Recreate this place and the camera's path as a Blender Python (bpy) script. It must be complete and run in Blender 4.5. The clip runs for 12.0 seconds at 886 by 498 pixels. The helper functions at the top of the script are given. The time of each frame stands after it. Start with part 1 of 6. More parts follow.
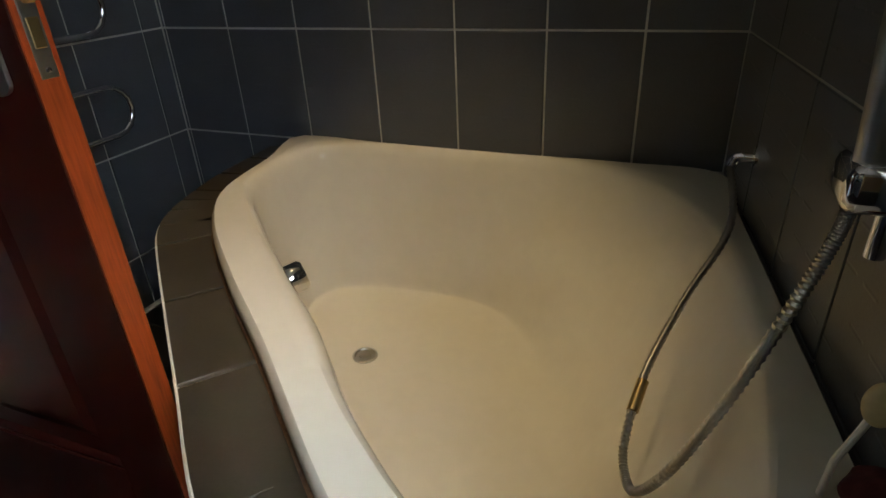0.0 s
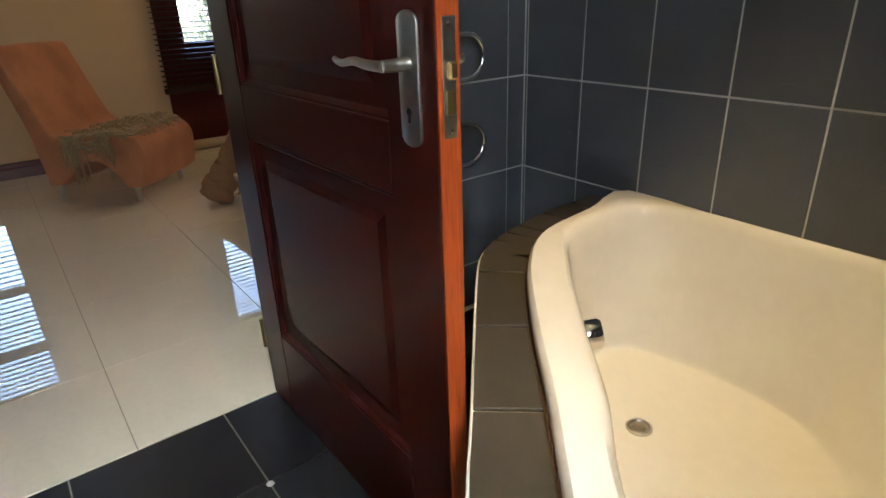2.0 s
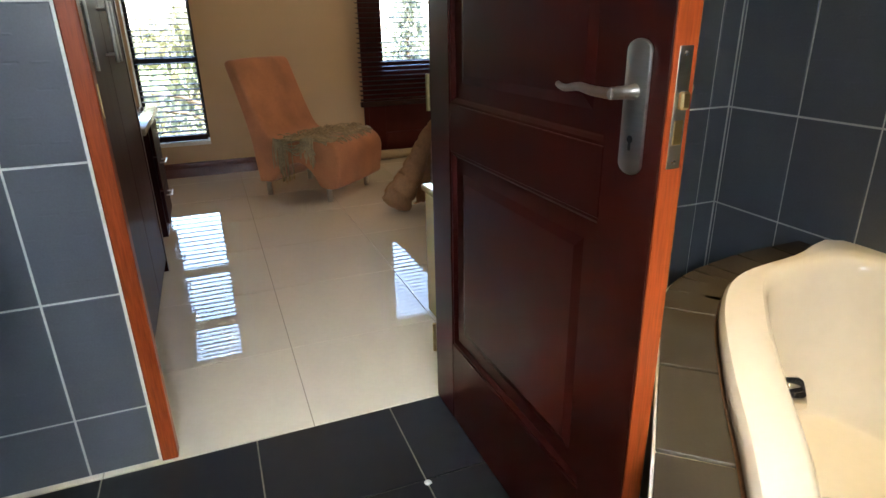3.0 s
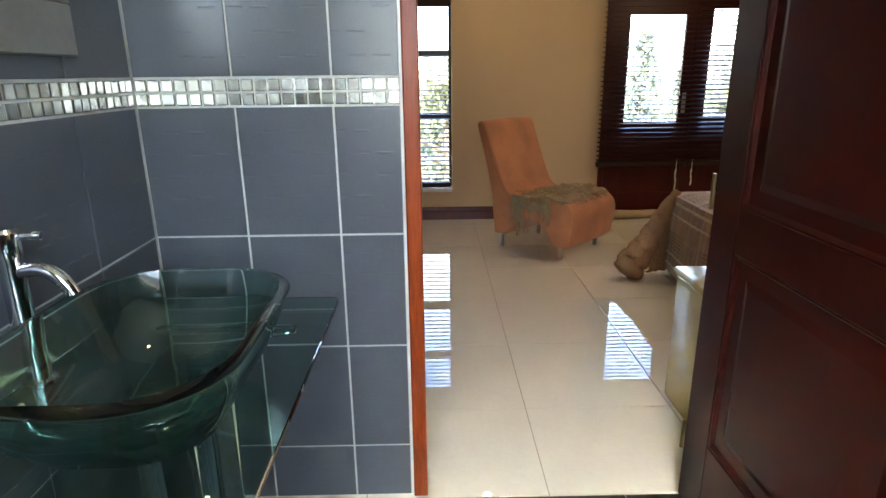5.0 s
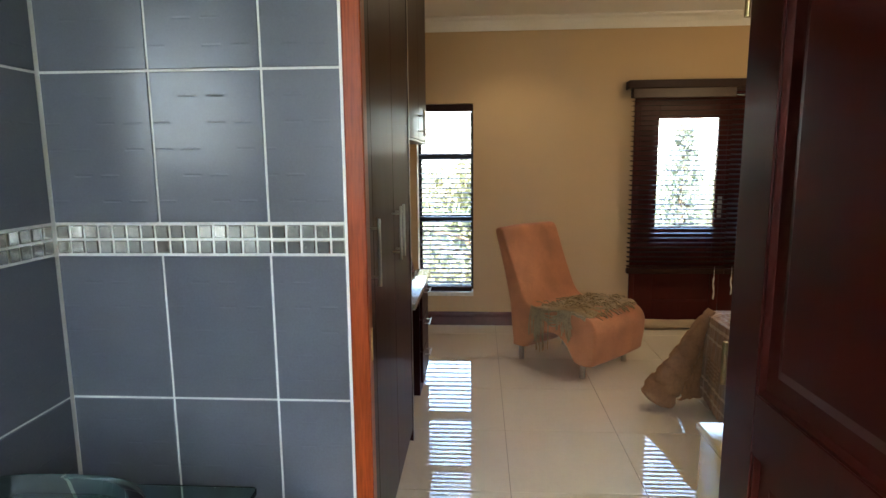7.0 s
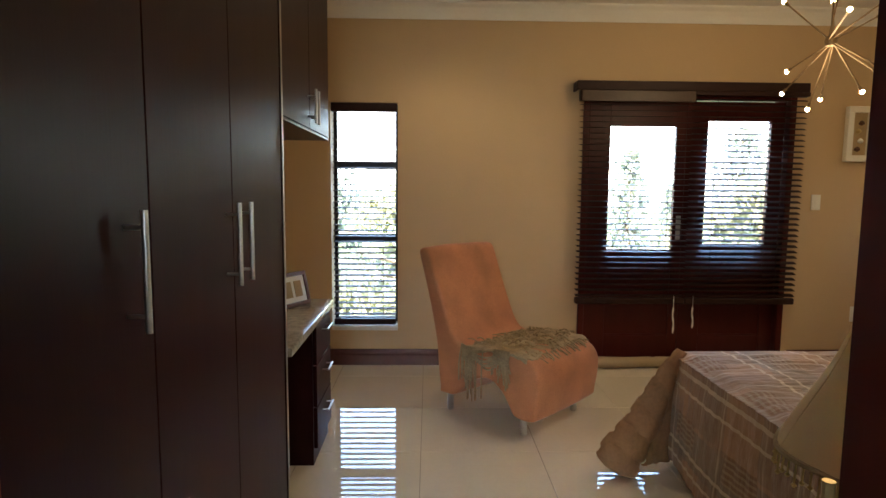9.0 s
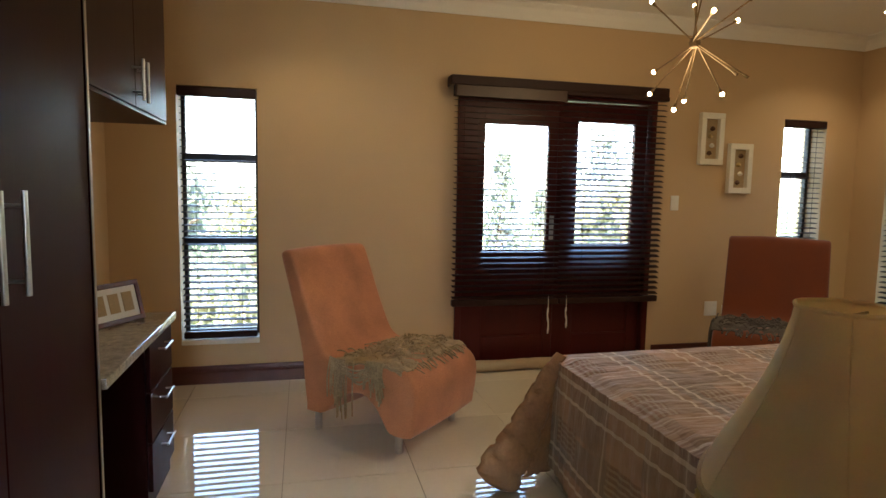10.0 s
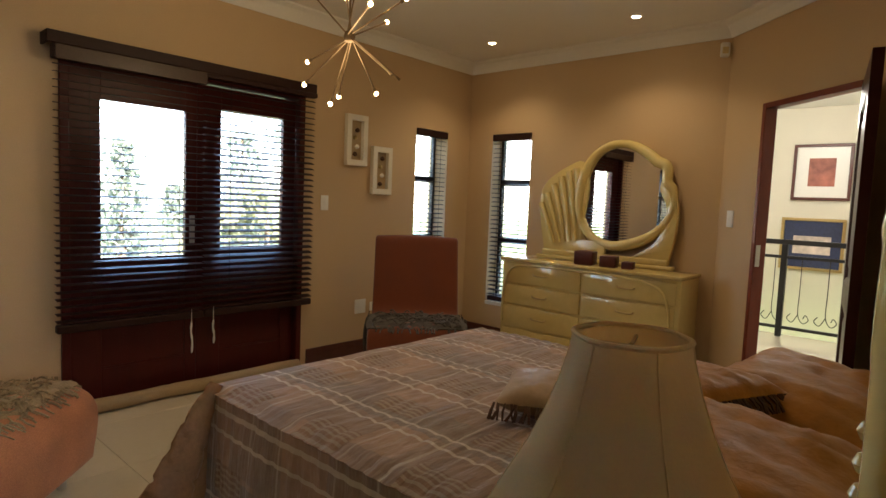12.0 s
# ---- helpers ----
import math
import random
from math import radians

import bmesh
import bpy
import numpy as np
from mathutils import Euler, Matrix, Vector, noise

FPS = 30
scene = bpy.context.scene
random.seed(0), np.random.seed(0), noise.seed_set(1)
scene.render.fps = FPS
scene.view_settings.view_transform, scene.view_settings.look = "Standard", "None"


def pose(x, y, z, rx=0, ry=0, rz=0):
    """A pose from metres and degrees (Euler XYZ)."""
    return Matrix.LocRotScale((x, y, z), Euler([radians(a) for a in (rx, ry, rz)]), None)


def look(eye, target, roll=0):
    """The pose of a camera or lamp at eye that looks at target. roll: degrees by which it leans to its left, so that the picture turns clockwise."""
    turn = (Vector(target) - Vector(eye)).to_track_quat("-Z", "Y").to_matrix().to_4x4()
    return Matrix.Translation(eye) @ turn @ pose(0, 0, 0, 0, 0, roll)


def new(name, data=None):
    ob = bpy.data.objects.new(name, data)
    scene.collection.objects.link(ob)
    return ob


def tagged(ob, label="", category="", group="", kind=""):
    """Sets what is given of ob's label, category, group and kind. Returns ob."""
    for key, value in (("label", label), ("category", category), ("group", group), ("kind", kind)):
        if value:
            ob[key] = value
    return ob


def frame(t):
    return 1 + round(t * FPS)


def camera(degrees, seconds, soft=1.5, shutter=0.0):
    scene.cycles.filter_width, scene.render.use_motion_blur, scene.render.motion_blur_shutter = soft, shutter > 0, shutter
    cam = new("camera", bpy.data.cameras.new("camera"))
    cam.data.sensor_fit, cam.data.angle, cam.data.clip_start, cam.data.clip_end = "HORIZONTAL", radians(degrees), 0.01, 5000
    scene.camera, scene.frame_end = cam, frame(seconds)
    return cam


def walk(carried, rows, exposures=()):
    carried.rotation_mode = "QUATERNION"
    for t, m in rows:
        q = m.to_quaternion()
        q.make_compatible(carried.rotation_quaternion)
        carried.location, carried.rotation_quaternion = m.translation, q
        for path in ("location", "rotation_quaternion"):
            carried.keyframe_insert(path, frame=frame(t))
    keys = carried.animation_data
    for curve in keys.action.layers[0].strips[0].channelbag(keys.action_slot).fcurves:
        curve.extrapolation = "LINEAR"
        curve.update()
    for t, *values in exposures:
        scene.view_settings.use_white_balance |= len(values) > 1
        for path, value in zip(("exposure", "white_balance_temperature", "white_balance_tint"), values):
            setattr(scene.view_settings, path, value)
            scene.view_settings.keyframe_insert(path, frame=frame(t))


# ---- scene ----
cam = camera(74.3, 12.0)
PATH = [
    (0, (1.666, -1.607, 1.11), (0.981, 0.026, 0.179), -2.8),
    (0.5, (1.659, -1.597, 1.151), (0.747, -0.082, 0.216), -2.7),
    (1, (1.655, -1.6, 1.163), (0.549, -0.195, 0.267), -2.5),
    (1.5, (1.65, -1.617, 1.173), (0.362, -0.343, 0.325), -2.3),
    (2, (1.629, -1.64, 1.18), (0.163, -0.537, 0.382), -2.0),
    (2.5, (1.612, -1.676, 1.181), (-0.014, -0.788, 0.429), -1.6),
    (3, (1.608, -1.72, 1.187), (-0.134, -1.05, 0.468), -1.2),
    (3.5, (1.591, -1.760, 1.210), (-0.230, -1.320, 0.510), -0.9),
    (5.5, (1.625, -1.944, 1.387), (-0.306, -1.985, 0.867), -0.8),
    (6, (1.606, -1.926, 1.44), (-0.34, -2.006, 0.986), -0.8),
    (6.5, (1.491, -1.839, 1.466), (-0.469, -1.945, 1.08), -0.6),
    (7, (1.333, -1.7, 1.47), (-0.64, -1.825, 1.169), -0.5),
    (8.8, (0.612, -1.547, 1.336), (-1.379, -1.543, 1.127), 0.4),
    (9, (0.543, -1.528, 1.332), (-1.446, -1.478, 1.125), 0.5),
    (9.5, (0.416, -1.492, 1.311), (-1.563, -1.282, 1.110), 0.7),
    (10, (0.273, -1.468, 1.304), (-1.662, -1.002, 1.109), 1.1),
    (10.5, (0.138, -1.471, 1.306), (-1.687, -0.678, 1.113), 1.6),
    (11, (0.055, -1.447, 1.300), (-1.637, -0.398, 1.113), 1.9),
    (11.5, (0.005, -1.405, 1.300), (-1.524, -0.128, 1.125), 2.2),
    (12, (-0.066, -1.376, 1.298), (-1.398, 0.107, 1.136), 2.4),
]
walk(cam, [(t, look(eye, target, roll)) for t, eye, target, roll in PATH], [(0.0, 2.75), (1.0, 3.25), (2.0, 3.75), (2.7, 3.95), (3.7, 4.2), (5.5, 4.45), (7.2, 4.4), (9.0, 4.45), (10.0, 4.4), (11.0, 4.1), (12.0, 4.15)])

# ---- world, sun, lamps ----
world = bpy.data.worlds.new("sky")
scene.world = world
world.use_nodes = True
_sky = world.node_tree.nodes.new("ShaderNodeTexSky")
_sky.sky_type, _sky.sun_disc = "NISHITA", False
_sky.sun_elevation, _sky.sun_rotation = radians(48), radians(110)
world.node_tree.links.new(_sky.outputs[0], world.node_tree.nodes["Background"].inputs[0])
world.node_tree.nodes["Background"].inputs[1].default_value = 0.15


def lamp(name, kind, m, energy, colour, **more):
    data = bpy.data.lights.new(name, kind)
    data.energy, data.color = energy, colour
    if kind == "SUN":
        data.angle = more["angle"]
    if kind == "AREA":
        data.shape, data.size, data.size_y = "RECTANGLE", more["size"], more["size_y"]
    if kind == "SPOT":
        data.spot_size, data.spot_blend, data.shadow_soft_size = more["spot"], 0.7, 0.03
    if kind == "POINT":
        data.shadow_soft_size = more["soft"]
    ob = new(name, data)
    ob.matrix_world = m
    return ob


lamp("sun", "SUN", look((0, 0, 0), (-0.62, 0.23, -0.75)), 5.0, (1.0, 0.94, 0.85), angle=radians(0.6))
WARM = (1.0, 0.76, 0.46)
SPOTS = [(-3.14, 2.55), (-1.90, 2.56), (-3.12, -1.45)]
for (x, y), e in zip(SPOTS, (0.85, 0.85, 0.6)):
    lamp("downlight_lamp", "SPOT", look((x, y, 2.60), (x, y, 0)), e, WARM, spot=radians(125))
for x, y, e, w in [(1.0, -0.52, 8.5, 45), (0.75, -2.2, 0.3, 95)]:
    lamp("downlight_lamp", "SPOT", look((x, y, 2.47), (x, y, 0)), e, (1.0, 0.71, 0.33), spot=radians(w))
DAY = (0.94, 0.96, 1.0)
lamp("bath_window_daylight", "AREA", look((2.074, -1.846, 1.675), (1.083, -1.977, 1.675)), 0.34, DAY, size=0.92, size_y=0.98)
for x, y in [(-1.6, 5.2), (-0.6, 4.4)]:
    lamp("hall_lamp", "POINT", pose(x, y, 2.3), 2.35, (1.0, 0.95, 0.86), soft=0.12)


# ---- materials ----
def dash_relief(nt, src, bump):
    """Rows of short shallow dashes pressed into or standing on a tile, 60 mm apart."""
    def calc(op, a, c, d=0.0):
        n = nt.nodes.new("ShaderNodeMath")
        n.operation = op
        for i, v in enumerate((a, c, d)):
            if isinstance(v, float):
                n.inputs[i].default_value = v
            else:
                nt.links.new(v, n.inputs[i])
        return n.outputs[0]
    sep = nt.nodes.new("ShaderNodeSeparateXYZ")
    nt.links.new(src, sep.inputs[0])
    x, z = calc("ADD", sep.outputs["X"], 10.0), calc("ADD", sep.outputs["Z"], 10.0)
    def ridge(v, pitch, half, ramp):
        off = calc("ABSOLUTE", calc("SUBTRACT", calc("MODULO", v, pitch), pitch / 2), 0.0)
        n = nt.nodes.new("ShaderNodeClamp")
        nt.links.new(calc("DIVIDE", calc("SUBTRACT", half, off), ramp), n.inputs[0])
        return n.outputs[0]
    cell = calc("ADD", calc("FLOOR", calc("DIVIDE", x, 0.065), 0.0), calc("MULTIPLY", calc("FLOOR", calc("DIVIDE", z, 0.06), 0.0), 2.0))
    sign = calc("SUBTRACT", calc("MODULO", cell, 3.0), 1.0)
    dash = calc("MULTIPLY", calc("MULTIPLY", ridge(x, 0.065, 0.024, 0.006), ridge(z, 0.06, 0.0035, 0.003)), sign)
    second = nt.nodes.new("ShaderNodeBump")
    second.inputs["Strength"].default_value, second.inputs["Distance"].default_value = 0.5, 0.0011
    nt.links.new(dash, second.inputs["Height"])
    nt.links.new(bump.outputs[0], second.inputs["Normal"])
    nt.links.new(second.outputs[0], nt.nodes["Principled BSDF"].inputs["Normal"])


def shader(name, colour, rough=0.5, metal=0.0, **o):
    """A principled material: two scales of colour change, bump, and what else is given."""
    m = bpy.data.materials.new(name)
    m.use_nodes = True
    nt = m.node_tree
    b = nt.nodes["Principled BSDF"]
    b.inputs["Roughness"].default_value = rough
    b.inputs["Metallic"].default_value = metal
    b.inputs["Base Color"].default_value = (*colour, 1)
    for key, value in o.get("set", {}).items():
        b.inputs[key].default_value = value
    co = nt.nodes.new("ShaderNodeTexCoord")
    src = co.outputs["UV" if o.get("uv") else "Object"]
    if "stretch" in o:
        mp = nt.nodes.new("ShaderNodeMapping")
        mp.inputs["Scale"].default_value = o["stretch"]
        nt.links.new(src, mp.inputs[0])
        src = mp.outputs[0]
    fine, coarse = o.get("fine", 60), o.get("coarse", 3)
    n1 = nt.nodes.new("ShaderNodeTexNoise")
    n1.inputs["Scale"].default_value, n1.inputs["Detail"].default_value = coarse, 5
    n2 = nt.nodes.new("ShaderNodeTexNoise")
    n2.inputs["Scale"].default_value, n2.inputs["Detail"].default_value = fine, 4
    for n in (n1, n2):
        nt.links.new(src, n.inputs["Vector"])
    var = o.get("var", 0.12)
    add = nt.nodes.new("ShaderNodeMath")
    add.operation = "ADD"
    nt.links.new(n1.outputs["Fac"], add.inputs[0])
    nt.links.new(n2.outputs["Fac"], add.inputs[1])
    last = add.outputs[0]
    if o.get("piece"):
        oi = nt.nodes.new("ShaderNodeObjectInfo")
        mul = nt.nodes.new("ShaderNodeMath")
        mul.operation, mul.inputs[2].default_value = "MULTIPLY_ADD", 0.0
        mul.inputs[1].default_value = o["piece"]
        nt.links.new(oi.outputs["Random"], mul.inputs[0])
        nt.links.new(last, mul.inputs[2])
        last = mul.outputs[0]
    ramp = nt.nodes.new("ShaderNodeMapRange")
    ramp.inputs["From Min"].default_value, ramp.inputs["From Max"].default_value = 0.6, 1.4 + o.get("piece", 0)
    ramp.inputs["To Min"].default_value, ramp.inputs["To Max"].default_value = 1 - var, 1 + var
    nt.links.new(last, ramp.inputs["Value"])
    mix = nt.nodes.new("ShaderNodeVectorMath")
    mix.operation = "SCALE"
    mix.inputs[0].default_value = colour
    nt.links.new(ramp.outputs[0], mix.inputs["Scale"])
    nt.links.new(mix.outputs[0], b.inputs["Base Color"])
    if o.get("bump", 0.1) > 0:
        bump = nt.nodes.new("ShaderNodeBump")
        bump.inputs["Strength"].default_value, bump.inputs["Distance"].default_value = o.get("bump", 0.1), o.get("depth", 0.002)
        nt.links.new((n1 if o.get("wavy") else n2).outputs["Fac"], bump.inputs["Height"])
        nt.links.new(bump.outputs[0], b.inputs["Normal"])
        if o.get("dashes"):
            dash_relief(nt, src, bump)
    rr = nt.nodes.new("ShaderNodeMapRange")
    rr.inputs["From Min"].default_value, rr.inputs["From Max"].default_value = 0.3, 0.7
    rr.inputs["To Min"].default_value, rr.inputs["To Max"].default_value = rough * (0.97 if "stretch" in o or "dashes" in o else 0.8), min(1, rough * (1.03 if "stretch" in o or "dashes" in o else 1.25))
    nt.links.new(n1.outputs["Fac"], rr.inputs["Value"])
    nt.links.new(rr.outputs[0], b.inputs["Roughness"])
    return m


def glow(name, colour, strength):
    m = bpy.data.materials.new(name)
    m.use_nodes = True
    b = m.node_tree.nodes["Principled BSDF"]
    b.inputs["Base Color"].default_value = (*colour, 1)
    b.inputs["Emission Color"].default_value = (*colour, 1)
    b.inputs["Emission Strength"].default_value = strength
    return m


def glass(name, colour, rough=0.0):
    m = bpy.data.materials.new(name)
    m.use_nodes = True
    b = m.node_tree.nodes["Principled BSDF"]
    b.inputs["Base Color"].default_value = (*colour, 1)
    b.inputs["Roughness"].default_value = rough
    b.inputs["Transmission Weight"].default_value = 1.0
    b.inputs["IOR"].default_value = 1.48
    return m


M_PLASTER = shader("wall_paint", (0.56, 0.398, 0.235), 0.75, var=0.06, fine=140, coarse=1.2, bump=0.12, depth=0.001)
M_HALL = shader("hall_paint", (0.72, 0.68, 0.57), 0.75, var=0.05, fine=140)
M_CEIL = shader("ceiling_paint", (0.80, 0.78, 0.74), 0.8, var=0.03, fine=120)
M_CORNICE = shader("cornice_paint", (0.82, 0.80, 0.76), 0.6, var=0.03)
# pale grout again, with the downlight's yellow glow on the deck joints coloured in
M_GROUT_LIT = shader("pale_grout_lit", (0.66, 0.56, 0.36), 0.85, var=0.15, fine=200, bump=0.3)
M_GROUT = shader("pale_grout", (0.62, 0.62, 0.59), 0.85, var=0.15, fine=200, bump=0.3)
M_TILE = shader("slate_blue_tile", (0.094, 0.103, 0.124), 0.29, var=0.14, piece=0.25, fine=220, coarse=4, bump=0.10, depth=0.0015, dashes=True, set={"Specular IOR Level": 0.5})
M_DECK = shader("olive_grey_tile", (0.044, 0.035, 0.024), 0.5, var=0.14, piece=0.2, fine=160, bump=0.12)
M_MOSAIC = shader("silver_mosaic", (0.60, 0.60, 0.57), 0.2, 0.9, var=0.2, piece=0.8, fine=90, bump=0.2)
M_SLATE = shader("dark_slate_floor", (0.014, 0.015, 0.018), 0.36, var=0.10, piece=0.3, fine=70, coarse=20, bump=0.012, depth=0.002, set={"Specular IOR Level": 0.3})
M_FLOOR = shader("cream_polished_tile", (0.78, 0.72, 0.60), 0.020, var=0.05, piece=0.25, fine=50, coarse=2, bump=0.0, set={"Coat Weight": 0.6, "Coat Roughness": 0.012, "Specular IOR Level": 0.7})
M_FGROUT = shader("beige_floor_grout", (0.33, 0.29, 0.22), 0.9, var=0.15)
M_DOOR = shader("red_mahogany_door", (0.036, 0.0045, 0.0030), 0.33, var=0.10, stretch=(30, 30, 2.0), fine=6, coarse=0.6, bump=0.02, set={"Specular IOR Level": 0.25})
M_EDGE = shader("orange_meranti", (0.27, 0.046, 0.010), 0.34, var=0.42, stretch=(40, 40, 2.5), fine=6, coarse=1.0, bump=0.15, set={"Specular IOR Level": 0.25})
M_WARD = shader("dark_mahogany_veneer", (0.024, 0.0042, 0.0045), 0.36, var=0.10, stretch=(25, 25, 1.5), fine=6, coarse=1.0, bump=0.05, set={"Specular IOR Level": 0.09})
M_JAMB2 = shader("red_meranti_frame", (0.17, 0.026, 0.010), 0.35, var=0.15, stretch=(40, 40, 2.5), fine=6, coarse=1.0, bump=0.05)
# same mahogany as M_DOOR; room light on the garden doors is in this brighter red
M_DOOR_LIT = shader("red_mahogany_lit", (0.075, 0.0085, 0.0065), 0.36, var=0.15, stretch=(30, 30, 2.0), fine=6, coarse=0.6, bump=0.02, set={"Specular IOR Level": 0.25})
M_SKIRT = shader("mahogany_skirting", (0.085, 0.017, 0.010), 0.36, var=0.2, fine=20)
M_SLAT = shader("espresso_blind_wood", (0.026, 0.0095, 0.008), 0.5, var=0.2, stretch=(8, 1, 8), fine=12, set={"Specular IOR Level": 0.25})
M_FRAME = shader("black_window_frame", (0.012, 0.012, 0.013), 0.4, var=0.15)
M_CHROME = shader("chrome", (0.78, 0.78, 0.80), 0.06, 1.0, var=0.03, bump=0.0)
M_STEEL = shader("brushed_steel", (0.55, 0.54, 0.51), 0.32, 1.0, var=0.08, stretch=(4, 4, 60), bump=0.05)
M_BRASS = shader("dull_brass", (0.55, 0.42, 0.20), 0.35, 1.0, var=0.1)
M_BRONZE = shader("aged_bronze", (0.22, 0.15, 0.085), 0.36, 0.9, var=0.1)
M_DARKM = shader("black_iron", (0.02, 0.02, 0.022), 0.4, 0.4, var=0.15)
M_BATH = shader("white_bath_acrylic", (0.80, 0.765, 0.68), 0.13, var=0.03, fine=30, bump=0.0, set={"Coat Weight": 0.5, "Coat Roughness": 0.05})
M_SUEDE = shader("apricot_suede", (0.47, 0.195, 0.095), 0.9, var=0.38, fine=240, coarse=5, bump=0.25, set={"Sheen Weight": 0.22, "Sheen Roughness": 0.4, "Specular IOR Level": 0.15})
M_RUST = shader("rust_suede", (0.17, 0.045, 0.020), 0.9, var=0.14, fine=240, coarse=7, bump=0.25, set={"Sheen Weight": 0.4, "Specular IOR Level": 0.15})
M_THROW = shader("sage_khaki_wool", (0.34, 0.25, 0.145), 0.95, var=0.4, fine=160, coarse=22, bump=0.8, depth=0.006)
M_CREAM = shader("cream_lacquer", (0.67, 0.53, 0.215), 0.22, var=0.06, fine=20, coarse=2, bump=0.0, set={"Coat Weight": 0.4, "Coat Roughness": 0.08})
M_SHADE = shader("ivory_shade_fabric", (0.86, 0.72, 0.47), 0.9, var=0.06, fine=300, bump=0.2, set={"Transmission Weight": 0.0, "Subsurface Weight": 0.15})
_nt = M_SHADE.node_tree
_tr, _mx = _nt.nodes.new("ShaderNodeBsdfTranslucent"), _nt.nodes.new("ShaderNodeMixShader")
_tr.inputs["Color"].default_value = (0.90, 0.72, 0.40, 1)
_mx.inputs[0].default_value = 0.46
_nt.links.new(_nt.nodes["Principled BSDF"].outputs[0], _mx.inputs[1])
_nt.links.new(_tr.outputs[0], _mx.inputs[2])
_nt.links.new(_mx.outputs[0], _nt.nodes["Material Output"].inputs["Surface"])
M_TRIMF = shader("tan_shade_braid", (0.42, 0.31, 0.18), 0.9, var=0.25, fine=300, bump=0.5)
M_GRANITE = shader("speckled_granite", (0.34, 0.30, 0.24), 0.12, var=0.5, fine=260, coarse=40, bump=0.0)
M_WHITE = shader("white_plastic", (0.78, 0.77, 0.73), 0.35, var=0.03, bump=0.0)
M_WFRAME = shader("white_frame_paint", (0.76, 0.72, 0.62), 0.45, var=0.05)
M_CANDLE = shader("plum_wax", (0.085, 0.018, 0.022), 0.45, var=0.15)
M_PILLOW = shader("amber_satin", (0.42, 0.185, 0.035), 0.6, var=0.2, fine=25, coarse=9, bump=0.6, depth=0.02, wavy=True, set={"Sheen Weight": 0.15, "Specular IOR Level": 0.3})
M_FRINGE = shader("dark_tassel", (0.10, 0.05, 0.03), 0.9, var=0.4, fine=200, bump=0.5)
M_LEAF = shader("garden_leaves", (0.165, 0.185, 0.150), 0.55, var=0.2, fine=8, coarse=1.5, bump=0.0)
M_LEAF2 = shader("yellow_leaves", (0.19, 0.19, 0.11), 0.55, var=0.2, fine=8, coarse=1.5, bump=0.0)
for _m, _c in ((M_LEAF, (0.25, 0.28, 0.20, 1)), (M_LEAF2, (0.29, 0.29, 0.16, 1))):
    # thin leaves let daylight through
    _nt = _m.node_tree
    _tr, _mx = _nt.nodes.new("ShaderNodeBsdfTranslucent"), _nt.nodes.new("ShaderNodeMixShader")
    _tr.inputs["Color"].default_value, _mx.inputs[0].default_value = _c, 0.5
    _nt.links.new(_nt.nodes["Principled BSDF"].outputs[0], _mx.inputs[1])
    _nt.links.new(_tr.outputs[0], _mx.inputs[2])
    _nt.links.new(_mx.outputs[0], _nt.nodes["Material Output"].inputs["Surface"])
M_BARK = shader("bark", (0.10, 0.075, 0.05), 0.9, var=0.3, fine=30, bump=0.8, depth=0.02)
M_LAWN = shader("lawn", (0.10, 0.13, 0.04), 0.9, var=0.35, fine=6, coarse=0.4, bump=0.5)
M_MIRROR = shader("silvered_mirror", (0.88, 0.88, 0.88), 0.01, 1.0, var=0.0, bump=0.0)
M_GLASS = glass("window_glass", (1, 1, 1))
M_GREEN = glass("green_basin_glass", (0.48, 0.72, 0.65))
M_BULB = glow("bulb_glow", (1.0, 0.70, 0.30), 5)
M_DOWN = glow("downlight_glow", (1.0, 0.80, 0.50), 5)
M_SPONGE = shader("crimson_bath_puff", (0.10, 0.016, 0.022), 0.9, var=0.4, fine=120, bump=0.6)
M_OLDCREAM = shader("aged_cream_plastic", (0.60, 0.48, 0.25), 0.5, var=0.15)


# ---- builders ----
def thing(name, m, label="", category="", group="", kind=""):
    ob = new(name)
    ob.matrix_world = m
    ob.empty_display_size = 0.05
    return tagged(ob, label, category, group, kind)


def part(name, bm, material, parent=None, label="", smooth=False):
    me = bpy.data.meshes.new(name)
    bm.to_mesh(me)
    bm.free()
    me.materials.append(material)
    if smooth:
        me.shade_smooth()
        me.set_sharp_from_angle(angle=radians(38))
    ob = new(name, me)
    if parent is not None:
        ob.parent = parent
    return tagged(ob, label)


def share(name, me, parent, loc, rot=None):
    ob = new(name, me)
    ob.parent = parent
    ob.location = loc
    if rot:
        ob.rotation_euler = rot
    return ob


def setting(name, bm, material, label="", smooth=False):
    return tagged(part(name, bm, material, None, label, smooth), kind="structure")


def box(x0, x1, y0, y1, z0, z1, bevel=0.0, bm=None, seg=1):
    own = bmesh.new()
    bmesh.ops.create_cube(own, size=1, matrix=Matrix.Translation(((x0 + x1) / 2, (y0 + y1) / 2, (z0 + z1) / 2)) @ Matrix.Diagonal((abs(x1 - x0), abs(y1 - y0), abs(z1 - z0), 1)))
    if bevel:
        bmesh.ops.bevel(own, geom=own.edges[:], offset=bevel, segments=seg, affect="EDGES", profile=0.5)
    return own if bm is None else merge(bm, own)


def merge(bm, other, m=None):
    if m is not None:
        bmesh.ops.transform(other, matrix=m, verts=other.verts[:])
    me = bpy.data.meshes.new("tmp")
    other.to_mesh(me)
    other.free()
    bm.from_mesh(me)
    bpy.data.meshes.remove(me)
    return bm


